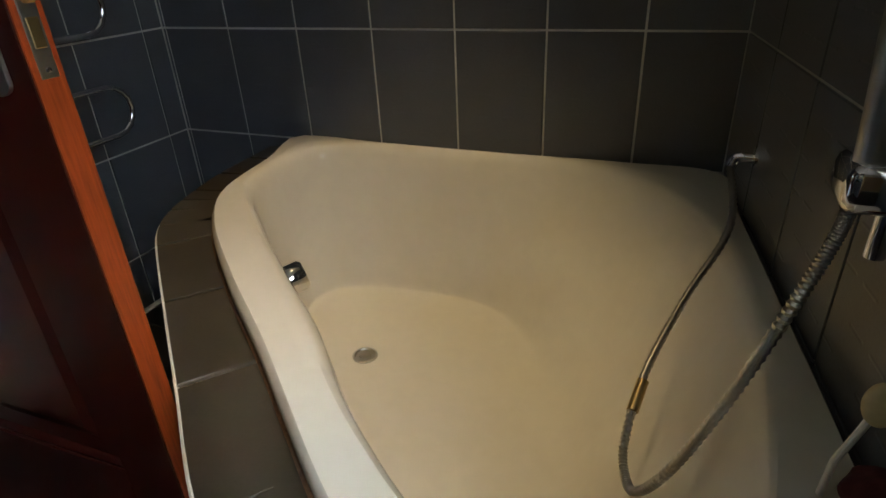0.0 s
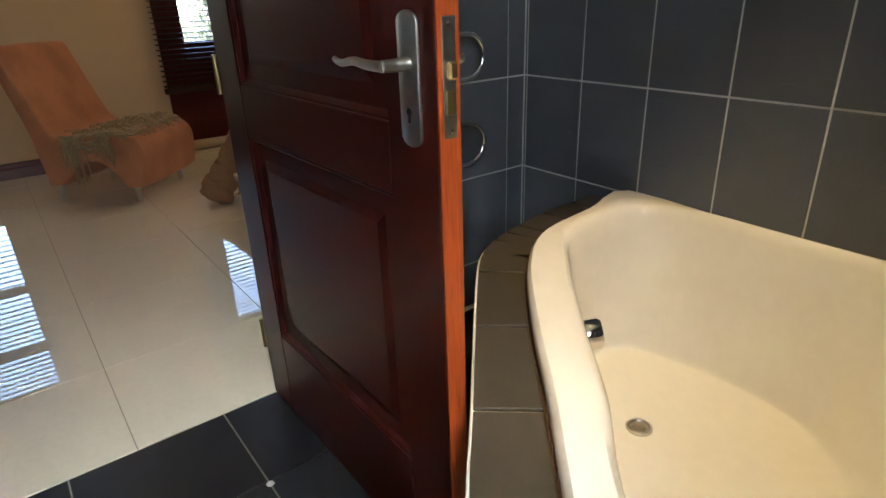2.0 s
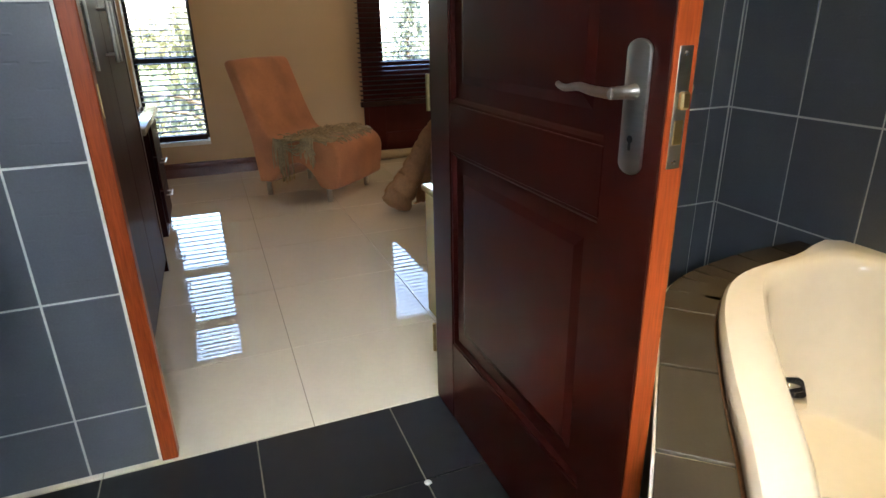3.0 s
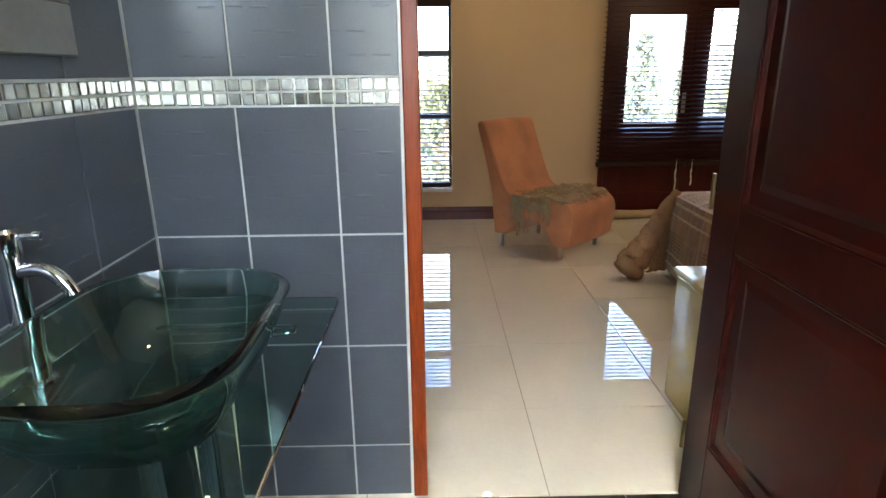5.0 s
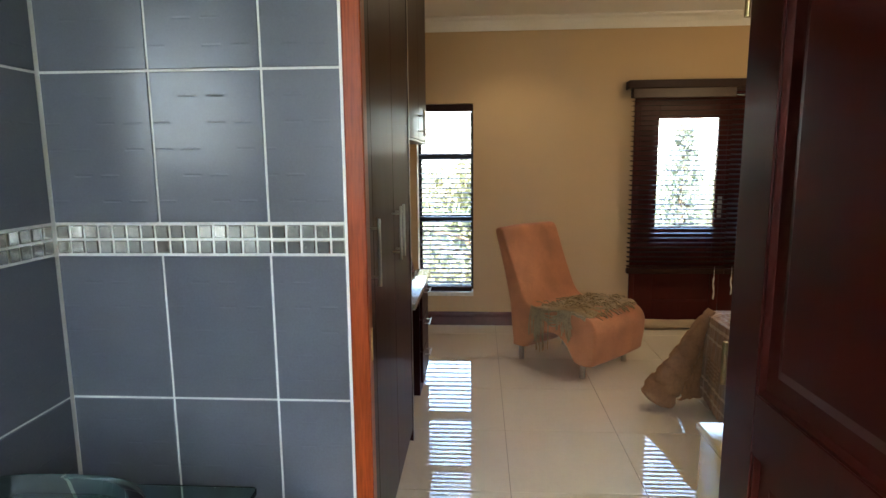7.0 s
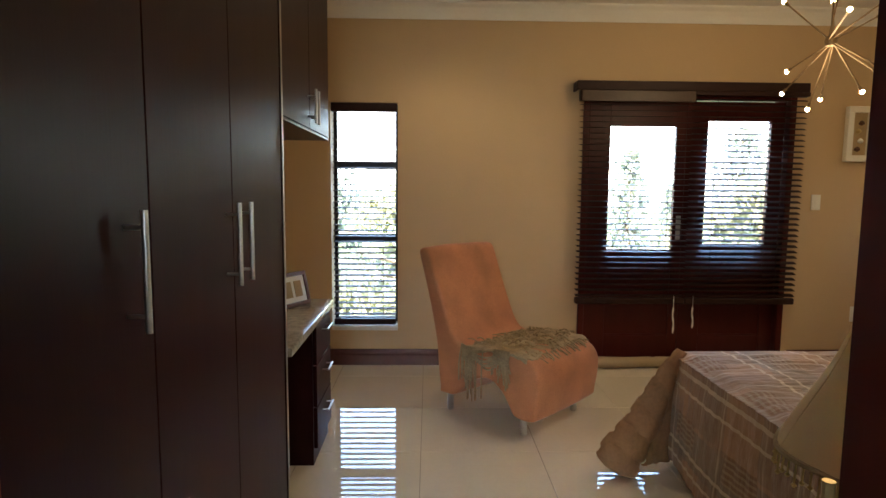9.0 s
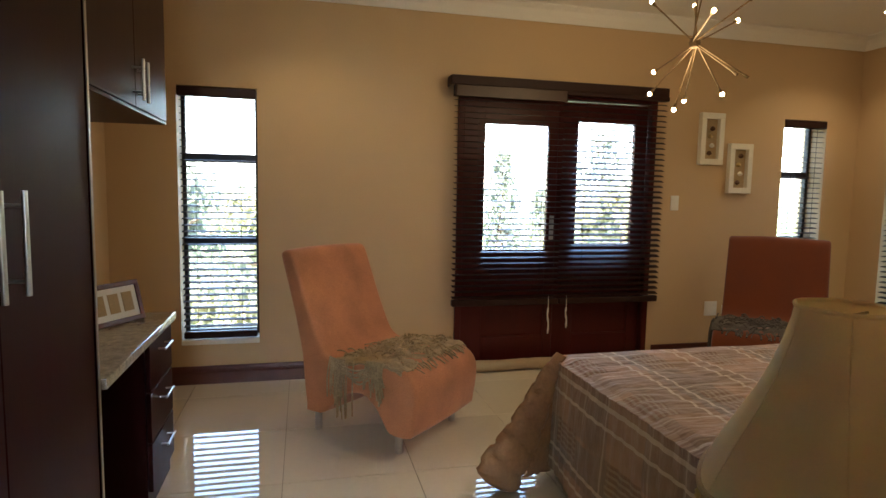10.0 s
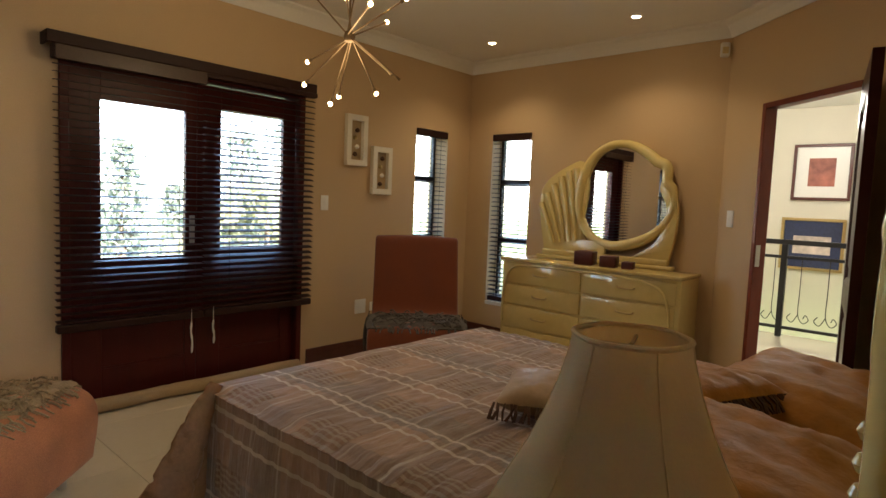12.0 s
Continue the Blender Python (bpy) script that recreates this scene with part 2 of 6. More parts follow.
def loft(rings, closed=True, cap=(True, True), loop=False):
    """A skin over rings of equally many points."""
    bm = bmesh.new()
    vs = [[bm.verts.new(p) for p in ring] for ring in rings]
    n = len(rings[0])
    pairs = list(zip(vs, vs[1:])) + ([(vs[-1], vs[0])] if loop else [])
    for a, b in pairs:
        for i in range(n if closed else n - 1):
            j = (i + 1) % n
            bm.faces.new((a[i], a[j], b[j], b[i]))
    if closed and not loop:
        if cap[0]:
            bm.faces.new(vs[0][::-1])
        if cap[1]:
            bm.faces.new(vs[-1])
    bmesh.ops.recalc_face_normals(bm, faces=bm.faces[:])
    return bm


def lathe(profile, n=24, centre=(0, 0, 0), cap=(True, True), flute=0.0, flutes=8):
    rings = []
    for r, z in profile:
        ring = []
        for i in range(n):
            a = 2 * math.pi * i / n
            k = r * (1 + flute * math.cos(flutes * a))
            ring.append((centre[0] + k * math.cos(a), centre[1] + k * math.sin(a), centre[2] + z))
        rings.append(ring)
    return loft(rings, cap=cap)


def smooth_path(pts, step=6):
    """Points on a Catmull-Rom curve through pts."""
    p = [Vector(q) for q in pts]
    p = [2 * p[0] - p[1], *p, 2 * p[-1] - p[-2]]
    out = []
    for i in range(1, len(p) - 2):
        for k in range(step):
            t = k / step
            a, b, c, d = p[i - 1:i + 3]
            out.append(0.5 * (2 * b + (c - a) * t + (2 * a - 5 * b + 4 * c - d) * t * t + (3 * b - a - 3 * c + d) * t ** 3))
    return [*out, p[-2]]


def tube(pts, r, n=10, ripple=0.0, loop=False):
    """A round bar along pts; r is one radius or one for each point."""
    pts = [Vector(p) for p in pts]
    rings = []
    up = None
    for i, p in enumerate(pts):
        a, b = (pts[i - 1], pts[(i + 1) % len(pts)]) if loop else (pts[max(i - 1, 0)], pts[min(i + 1, len(pts) - 1)])
        d = (b - a).normalized()
        if up is None:
            up = d.orthogonal().normalized()
        up = (up - d * up.dot(d)).normalized()
        side = d.cross(up)
        k = (r[i] if isinstance(r, (list, tuple)) else r) * (1 + (ripple if i % 2 else 0))
        rings.append([p + k * (math.cos(2 * math.pi * j / n) * up + math.sin(2 * math.pi * j / n) * side) for j in range(n)])
    return loft(rings, loop=loop)


def extrude(outline, y0, y1, bevel=0.0, seg=2):
    """A flat outline of (x, z) drawn out along y."""
    bm = loft([[(x, y0, z) for x, z in outline], [(x, y1, z) for x, z in outline]])
    if bevel:
        ends = [e for e in bm.edges if abs(e.verts[0].co.y - e.verts[1].co.y) < 1e-6]
        bmesh.ops.bevel(bm, geom=ends, offset=bevel, segments=seg, affect="EDGES", profile=0.5)
    return bm


def wall(name, a, b, thick, z0, z1, holes, material, label=""):
    """A straight wall whose face runs from a to b, with its thickness to the right of that way; holes are (from, to, low, high)."""
    a, b = Vector((*a, 0)), Vector((*b, 0))
    length = (b - a).length
    us = sorted({0, length, *[h[0] for h in holes], *[h[1] for h in holes]})
    zs = sorted({z0, z1, *[h[2] for h in holes], *[h[3] for h in holes]})
    bm = bmesh.new()
    for u0, u1 in zip(us, us[1:]):
        for w0, w1 in zip(zs, zs[1:]):
            if not any(h[0] <= u0 and u1 <= h[1] and h[2] <= w0 and w1 <= h[3] for h in holes):
                box(u0, u1, -thick, 0, w0, w1, 0, bm)
    bmesh.ops.remove_doubles(bm, verts=bm.verts[:], dist=1e-5)
    seen = {}
    for f in bm.faces:
        seen.setdefault(tuple(round(c, 4) for c in f.calc_center_median()), []).append(f)
    bmesh.ops.delete(bm, geom=[f for fs in seen.values() if len(fs) > 1 for f in fs], context="FACES")
    d = (b - a).normalized()
    ob = setting(name, bm, material, label)
    ob.matrix_world = Matrix(((d.x, -d.y, 0, a.x), (d.y, d.x, 0, a.y), (0, 0, 1, 0), (0, 0, 0, 1)))
    return ob


def downlight(x, y, z):
    t = thing("ceiling_downlight", pose(x, y, z), "small round recessed ceiling downlight glowing warm", "ceiling light", "recessed downlights")
    part("trim_ring", tube([(0.035 * math.cos(a), 0.035 * math.sin(a), -0.004) for a in np.linspace(0, 2 * math.pi, 25)[:-1]], 0.006, 6, loop=True), M_WHITE, t, smooth=True)
    part("bulb", lathe([(0.026, 0.0), (0.026, -0.004), (0.015, -0.008)], 20), M_DOWN, t)


# ---- structure ----
X1, Y1 = -3.785, 3.09          # far bedroom wall, dresser wall
YS, XE = -2.66, -0.07          # wardrobe wall, bedroom face of the door wall
CEIL = 2.63
DOOR0, DOOR1 = -2.005, -0.95   # rough opening of the bathroom door
W1 = (-2.245, -1.755, 0.295, 1.945)
W2 = (2.35, 2.77, 0.30, 1.945)
W3 = (-3.50, -3.06, 0.36, 1.95)
FD = (-0.40, 1.17, 0.0, 2.04)
T = 0.24

# far wall runs north along y; its thickness lies towards the garden
wall("wall_west", (X1, Y1 + T), (X1, YS - T), T, 0, CEIL, [(Y1 + T - b, Y1 + T - a, lo, hi) for a, b, lo, hi in (W1, W2, FD)], M_PLASTER, "beige painted plaster wall with windows and glazed door")
# dresser wall: face looks to -y, so it runs from east to west reversed
CX = -1.42                      # where the slanted wall begins
wall("wall_north", (CX, Y1), (X1, Y1), T, 0, CEIL, [(CX - W3[1], CX - W3[0], W3[2], W3[3])], M_PLASTER, "beige painted plaster wall with a narrow window")
SL_A, SL_B = Vector((-0.07, 1.92)), Vector((CX, Y1))   # slanted wall with the second door
SL_D = (SL_B - SL_A).normalized()
SL_LEN = (SL_B - SL_A).length
D2 = (SL_LEN - 1.21, SL_LEN - 0.40)
wall("wall_slanted", SL_A, SL_B, 0.09, 0, CEIL, [(D2[0], D2[1], 0, 2.01)], M_PLASTER, "beige painted plaster wall with an open doorway")
wall("wall_south", (X1, YS), (XE, YS), T, 0, CEIL, [], M_PLASTER, "beige painted plaster wall behind the wardrobes")
# door wall in two leaves: plaster to the bedroom, grout and tiles to the bathroom
wall("wall_bedroom_east", (XE, YS - T), (XE, SL_A.y), 0.036, 0, CEIL, [(DOOR0 - YS + T, DOOR1 - YS + T, 0, 2.10)], M_PLASTER, "beige painted plaster wall round the bathroom doorway")
TW_W = wall("wall_bath_west", (-0.004, 0.0), (-0.004, -2.717), 0.03, 0, 2.5, [(-DOOR1, -DOOR0, 0, 2.10)], M_GROUT, "slate-blue tiled wall with pale grout and a mosaic band")
TW_N = wall("wall_bath_north", (1.90, 0.004), (-0.034, 0.004), 0.15, 0, 2.5, [], M_GROUT, "slate-blue tiled wall behind the bath")
EA, EB = Vector((2.355, -4.2)), Vector((1.80, 0.0))
TW_E = wall("wall_bath_east", EA, EB, 0.2, 0, 2.5, [(1.87, 2.87, 1.15, 2.2)], M_GROUT, "slate-blue tiled wall beside the bath with a window")
TW_S = wall("wall_bath_basin", (-0.034, -2.721), (1.30, -2.721), 0.12, 0, 2.5, [], M_GROUT, "slate-blue tiled wall behind the glass basin")
wall("wall_bath_south", (1.18, -4.2), (2.4, -4.2), 0.12, 0, 2.5, [], M_PLASTER)
wall("wall_bath_nook", (1.30, -2.721), (1.30, -4.2), 0.12, 0, 2.5, [], M_PLASTER)
# hall beyond the second door
wall("wall_hall_far", (1.6, 7.0), (-2.4, 7.0), 0.15, -2.6, CEIL, [], M_HALL, "pale yellow hall wall with framed pictures")
wall("wall_hall_west", (-2.4, 7.0), (-2.4, 3.33), 0.15, -2.6, CEIL, [], M_HALL)
wall("wall_hall_east", (1.6, 1.6), (1.6, 7.0), 0.15, -2.6, CEIL, [], M_HALL)
wall("wall_hall_south", (-0.034, 1.6), (1.6, 1.6), 0.15, 0, CEIL, [], M_HALL)
setting("hall_floor", box(-2.4, 1.6, 1.6, 5.9, -0.12, -0.006), M_FLOOR, "pale polished hall floor")
setting("hall_lower_floor", box(-2.4, 1.6, 5.9, 7.0, -2.7, -2.6), M_FLOOR)
setting("ceiling_bedroom", box(X1 - T, XE, YS - T, Y1 + T, CEIL, CEIL + 0.12), M_CEIL, "plain off-white ceiling")
setting("ceiling_hall", box(-2.4, 1.6, 1.6, 7.1, CEIL + 0.002, CEIL + 0.14), M_CEIL)
setting("ceiling_bath", box(-0.06, 2.6, -4.4, 0.15, 2.5, 2.6), M_CEIL, "plain white bathroom ceiling")
FLOOR = setting("floor", box(X1, 0.02, YS, Y1, -0.15, -0.004), M_FGROUT, "large cream polished porcelain floor tiles")
FLOOR_B = setting("floor_bathroom", box(0.02, 2.5, -4.2, 0.0, -0.15, -0.005), M_FGROUT, "dark slate bathroom floor tiles")
GROUND = setting("ground", box(-150, 60, -120, 120, -3.2, -3.0), M_LAWN, "garden lawn outside the windows")


def cornice(a, b):
    """A stepped cove along the top of a wall whose room lies to its left."""
    a, b = Vector((*a, 0)), Vector((*b, 0))
    d = (b - a).normalized()
    prof = [(0, 0), (0, -0.10), (0.012, -0.10), (0.02, -0.085), (0.035, -0.06), (0.065, -0.03), (0.095, -0.018), (0.105, -0.012), (0.105, 0)]
    n = Vector((-d.y, d.x, 0))
    bm = loft([[p + n * u + Vector((0, 0, CEIL + w)) for u, w in prof] for p in (a - d * 0.0, b + d * 0.0)])
    return bm


bm = bmesh.new()
ROOM = [(X1, Y1), (X1, YS), (XE, YS), (XE, SL_A.y), (CX, Y1)]
for a, b in zip(ROOM, ROOM[1:] + ROOM[:1]):
    merge(bm, cornice(a, b))
setting("cornice", bm, M_CORNICE, "moulded white plaster cornice round the ceiling")


def skirting(name, a, b):
    a, b = Vector((*a, 0)), Vector((*b, 0))
    d = (b - a).normalized()
    n = Vector((-d.y, d.x, 0))
    prof = [(0, 0), (0.02, 0), (0.02, 0.075), (0.014, 0.085), (0.014, 0.10), (0.008, 0.118), (0, 0.12)]
    setting(name, loft([[p + n * u + Vector((0, 0, w)) for u, w in prof] for p in (a, b)]), M_SKIRT, "dark red mahogany skirting board")


skirting("baseboard_1", (X1, FD[0] - 0.06), (X1, YS))
skirting("baseboard_2", (X1, Y1), (X1, FD[1] + 0.06))
skirting("baseboard_3", (CX, Y1), (X1, Y1))
skirting("baseboard_4", SL_B - SL_D * 0.29, SL_B)
skirting("baseboard_5", (XE, DOOR1 + 0.02), (XE, SL_A.y))


# ---- windows and blinds ----
def blind(name, m, width, top, low, pitch, angle, label, first=0.06, head=0.07, mat=M_SLAT):
    """A wooden venetian blind, hung from its head; local x runs along it and y into the room."""
    t = thing(name, m, label, "blind", "wooden venetian blinds")
    part("headrail", box(-width / 2 - 0.01, width / 2 + 0.01, -0.02, 0.035, top - head, top, 0.004), mat, t)
    slat = extrude([(-0.024, -0.0015), (0.0, 0.0005), (0.024, -0.0015), (0.024, 0.0012), (0.0, 0.0032), (-0.024, 0.0012)], -width / 2, width / 2)
    bmesh.ops.transform(slat, matrix=pose(0, 0, 0, 0, 0, 90) @ pose(0, 0, 0, 0, angle, 0), verts=slat.verts[:])
    me = bpy.data.meshes.new("slat")
    slat.to_mesh(me)
    slat.free()
    me.materials.append(mat)
    z = top - head - 0.025
    while z > low + 0.06:
        share("slat", me, t, (0, 0.0, z), (radians(random.uniform(-1.5, 1.5)), radians(random.uniform(-0.15, 0.15)), 0))
        z -= pitch
    part("bottom_rail", box(-width / 2, width / 2, -0.025, 0.025, low, low + 0.045, 0.006), mat, t)
    for s in (-0.3, 0.3):
        part("ladder_cord", box(s * width - 0.0012, s * width + 0.0012, 0.026, 0.0285, low + 0.02, top - head), mat, t)
    return t


def window(name, m, width, low, high, bars):
    """A black framed window in its reveal; local x along it, y into the room."""
    t = thing(name, m, "narrow black-framed window with a white sill", "window", "", "structure")
    h = width / 2
    for n, b in (("jamb", (-h, -h + 0.026)), ("jamb", (h - 0.026, h))):
        part(n, box(b[0], b[1], -0.195, -0.150, low, high, 0.004), M_FRAME, t)
    for z0, z1 in [(low, low + 0.04), (high - 0.04, high)] + [(z - 0.03, z + 0.03) for z in bars]:
        part("rail", box(-h + 0.026, h - 0.026, -0.195, -0.150, z0, z1, 0.004), M_FRAME, t)
    edges = [low + 0.04, *[v for z in bars for v in (z - 0.03, z + 0.03)], high - 0.04]
    for z0, z1 in zip(edges[::2], edges[1::2]):
        pane = part("pane", box(-h + 0.026, h - 0.026, -0.176, -0.170, z0, z1), M_GLASS, t)
        pane.visible_shadow = False
    part("sill", box(-h, h, -0.150, 0.012, low - 0.03, low + 0.002, 0.004), M_WHITE, t, "white painted sill")
    return t


def facing(x, y, yaw):
    return pose(x, y, 0, 0, 0, yaw)


for i, (w, bars) in enumerate(((W1, (0.95, 1.50)), (W2, (0.95, 1.50)))):
    window("window_%d" % (i + 1), facing(X1, (w[0] + w[1]) / 2, -90), w[1] - w[0], w[2], w[3], bars)
    blind("venetian_blind", facing(X1 - 0.026, (w[0] + w[1]) / 2, -90), w[1] - w[0] - 0.03, w[3] - 0.005, w[2] + 0.01, 0.042, 8, "dark wooden venetian blind with open slats in a window", head=0.06)
window("window_3", facing((W3[0] + W3[1]) / 2, Y1, 180), W3[1] - W3[0], W3[2], W3[3], (0.95, 1.50))
blind("venetian_blind", facing((W3[0] + W3[1]) / 2, Y1 + 0.026, 180), W3[1] - W3[0] - 0.03, W3[3] - 0.005, W3[2] + 0.01, 0.042, 8, "dark wooden venetian blind with open slats in a window", head=0.06)
BW = EA + (EB - EA).normalized() * 2.37
frosted = window("window_4", pose(BW.x, BW.y, 0, 0, 0, 90 + math.degrees(math.atan2((EB - EA).y, (EB - EA).x)) - 90), 1.0, 1.15, 2.2, (1.7,))
# unseen window: frosting is added to block the sun, bath_window_daylight lights the room
M_FROST = glass("frosted_glass", (0.85, 0.9, 0.92), 0.6)
for ob in frosted.children:
    if ob.name.startswith("pane"):
        ob.data.materials[0] = M_FROST
        ob.visible_shadow = True

# ---- garden ----
def tree(m, height, spread, leaf, seed, n=900, cone=False):
    rnd = random.Random(seed)
    t = thing("garden_tree", m, "leafy green garden tree in daylight", "tree", "garden trees")
    trunk = bmesh.new()
    merge(trunk, tube(smooth_path([(0, 0, 0), (0.05, 0.03, height * 0.4), (-0.04, 0.02, height * 0.75), (0, 0, height * 0.95)], 4), [0.14 - 0.12 * k / 12 for k in range(13)], 8))
    for k in range(9):
        z = height * rnd.uniform(0.3, 0.8)
        a = rnd.uniform(0, 6.28)
        r = spread * rnd.uniform(0.5, 0.9) * (1 - z / height if cone else 1)
        merge(trunk, tube([(0, 0, z), (r * 0.5 * math.cos(a), r * 0.5 * math.sin(a), z + 0.25 * r), (r * math.cos(a), r * math.sin(a), z + 0.35 * r)], [0.05, 0.03, 0.012], 5))
    part("trunk", trunk, M_BARK, t)
    verts, faces = [], []
    def leaf_at(p, s):
        q = Euler((rnd.uniform(0, 6), rnd.uniform(0, 6), rnd.uniform(0, 6))).to_matrix()
        i = len(verts)
        verts.extend(p + q @ Vector(v) * s for v in ((-1, 0, 0), (0, -0.5, 0.1), (1, 0, 0), (0, 0.5, 0.1)))
        faces.append((i, i + 1, i + 2, i + 3))
    if cone:
        # drooping tiers of boughs, closer and shorter towards the tip
        tiers = 22
        for k in range(tiers):
            f = k / tiers
            z0, reach = height * (0.10 + 0.90 * f), spread * (1 - f) ** 0.85 * rnd.uniform(0.8, 1.1) + 0.08
            boughs = 5 + int(9 * (1 - f))
            for b in range(boughs):
                a = 6.283 * (b + rnd.uniform(-0.3, 0.3)) / boughs + k
                long = reach * rnd.uniform(0.75, 1.1)
                for q in range(max(4, n // (tiers * 11))):
                    u = rnd.random() ** 0.7
                    w = 0.10 + 0.10 * (1 - u)
                    leaf_at(Vector((u * long * math.cos(a) + rnd.gauss(0, w) * 0.6, u * long * math.sin(a) + rnd.gauss(0, w) * 0.6, z0 - 0.32 * u * long + rnd.gauss(0, 0.06))), rnd.uniform(0.05, 0.11))
    else:
        clumps = []
        for k in range(34):
            z = height * rnd.uniform(0.32, 1.0)
            k2 = math.sqrt(max(0.05, 1 - ((z / height - 0.65) / 0.42) ** 2))
            a, r = rnd.uniform(0, 6.28), spread * k2 * rnd.uniform(0.2, 1.0)
            clumps.append((r * math.cos(a), r * math.sin(a), z, spread * rnd.uniform(0.14, 0.30)))
        for k in range(n):
            cx, cy, cz, cr = rnd.choice(clumps)
            leaf_at(Vector((rnd.gauss(0, 1), rnd.gauss(0, 1), rnd.gauss(0, 0.8))) * cr * 0.5 + Vector((cx, cy, cz)), rnd.uniform(0.05, 0.11))
    me = bpy.data.meshes.new("crown")
    me.from_pydata(verts, [], faces)
    me.materials.append(leaf)
    ob = new("crown", me)
    ob.parent = t
    return t


for k, (x, y, h, s, lf, cone) in enumerate([
    (-12.5, -0.1, 5.9, 1.5, M_LEAF, True), (-11.6, 0.75, 4.7, 1.1, M_LEAF, True), (-11.2, 2.5, 5.3, 1.35, M_LEAF, True), (-11.9, 3.7, 4.5, 1.2, M_LEAF, True), (-10.8, -3.6, 4.6, 1.7, M_LEAF, False), (-10.5, 4.4, 5.6, 1.8, M_LEAF, True),
    (-8.6, -1.7, 4.3, 1.3, M_LEAF2, False), (-7.6, 3.2, 4.3, 1.3, M_LEAF2, False), (-12.0, -5.2, 6.0, 2.2, M_LEAF, False), (-13.0, 8.0, 6.5, 2.4, M_LEAF, False), (-8.8, 0.9, 4.2, 1.2, M_LEAF, True)]):
    tree(pose(x, y, -3.0), h, s, lf, k, 4200, cone)
hr = random.Random(5)
verts, faces = [], []
for k in range(20000):
    p = Vector((-8.6 + hr.gauss(0, 0.5), hr.uniform(-9, 11), -3.0 + 3.0 * hr.random() ** 0.8))
    p.z += 0.25 * math.sin(p.y * 1.7)
    q = Euler((hr.uniform(0, 6), hr.uniform(0, 6), hr.uniform(0, 6))).to_matrix()
    s = hr.uniform(0.05, 0.11)
    i = len(verts)
    verts += [p + q @ Vector(v) * s for v in ((-1, 0, 0), (0, -0.45, 0.1), (1, 0, 0), (0, 0.45, 0.1))]
    faces.append((i, i + 1, i + 2, i + 3))
me = bpy.data.meshes.new("hedge")
me.from_pydata(verts, [], faces)
me.materials.append(M_LEAF)
tagged(new("garden_hedge", me), "tall green hedge outside the bedroom windows", "hedge", "", "stuff")
# ---- bath ----
def curve_xy(pts, n=112):
    """n points evenly along a closed smooth curve through pts."""
    p = [Vector((*q, 0)) for q in pts]
    m = len(p)
    dense = []
    for i in range(m):
        a, b, c, d = (p[(i + k - 1) % m] for k in range(4))
        for k in range(24):
            t = k / 24
            dense.append(0.5 * (2 * b + (c - a) * t + (2 * a - 5 * b + 4 * c - d) * t * t + (3 * b - a - 3 * c + d) * t ** 3))
    dense.append(dense[0])
    run = np.concatenate([[0], np.cumsum([(b - a).length for a, b in zip(dense, dense[1:])])])
    xs = np.interp(np.linspace(0, run[-1], n + 1)[:-1], run, [v.x for v in dense])
    ys = np.interp(np.linspace(0, run[-1], n + 1)[:-1], run, [v.y for v in dense])
    return np.stack([xs, ys], 1)


def polar(pts, centre, n=120):
    """The same curve as radii from centre at n even angles."""
    c = curve_xy(pts, 600)
    d = c - np.array(centre)
    a = np.unwrap(np.arctan2(d[:, 1], d[:, 0]))
    if a[-1] < a[0]:
        a, d = a[::-1], d[::-1]
    r = np.hypot(d[:, 0], d[:, 1])
    th = np.linspace(0, 2 * np.pi, n, endpoint=False)
    aa = np.concatenate([a - 2 * np.pi, a, a + 2 * np.pi, a + 4 * np.pi])
    return th, np.interp(th, aa, np.tile(r, 4))


RIM = 0.555
BC = (1.30, -0.58)
OUTER = [(0.485, -0.004), (0.52, -0.22), (0.56, -0.48), (0.68, -0.66), (0.89, -0.858), (1.072, -1.008), (1.217, -1.134), (1.335, -1.235), (1.47, -1.33), (1.66, -1.41), (1.86, -1.44), (1.955, -1.36), (1.92, -1.0), (1.875, -0.62), (1.83, -0.28), (1.795, -0.03), (1.55, -0.004), (1.2, -0.004), (0.8, -0.004)]
INNER = [(0.60, -0.12), (0.585, -0.26), (0.62, -0.43), (0.762, -0.592), (0.955, -0.772), (1.13, -0.925), (1.244, -1.045), (1.349, -1.137), (1.47, -1.222), (1.64, -1.29), (1.78, -1.20), (1.825, -0.90), (1.815, -0.64), (1.77, -0.38), (1.63, -0.15), (1.40, -0.055), (1.05, -0.035), (0.74, -0.05)]
FLOORC = [(0.625, -0.25), (0.68, -0.38), (0.82, -0.53), (0.97, -0.665), (1.12, -0.785), (1.26, -0.885), (1.36, -0.93), (1.44, -0.88), (1.46, -0.68), (1.415, -0.43), (1.33, -0.24), (1.205, -0.125), (1.06, -0.090), (0.87, -0.100), (0.69, -0.145)]


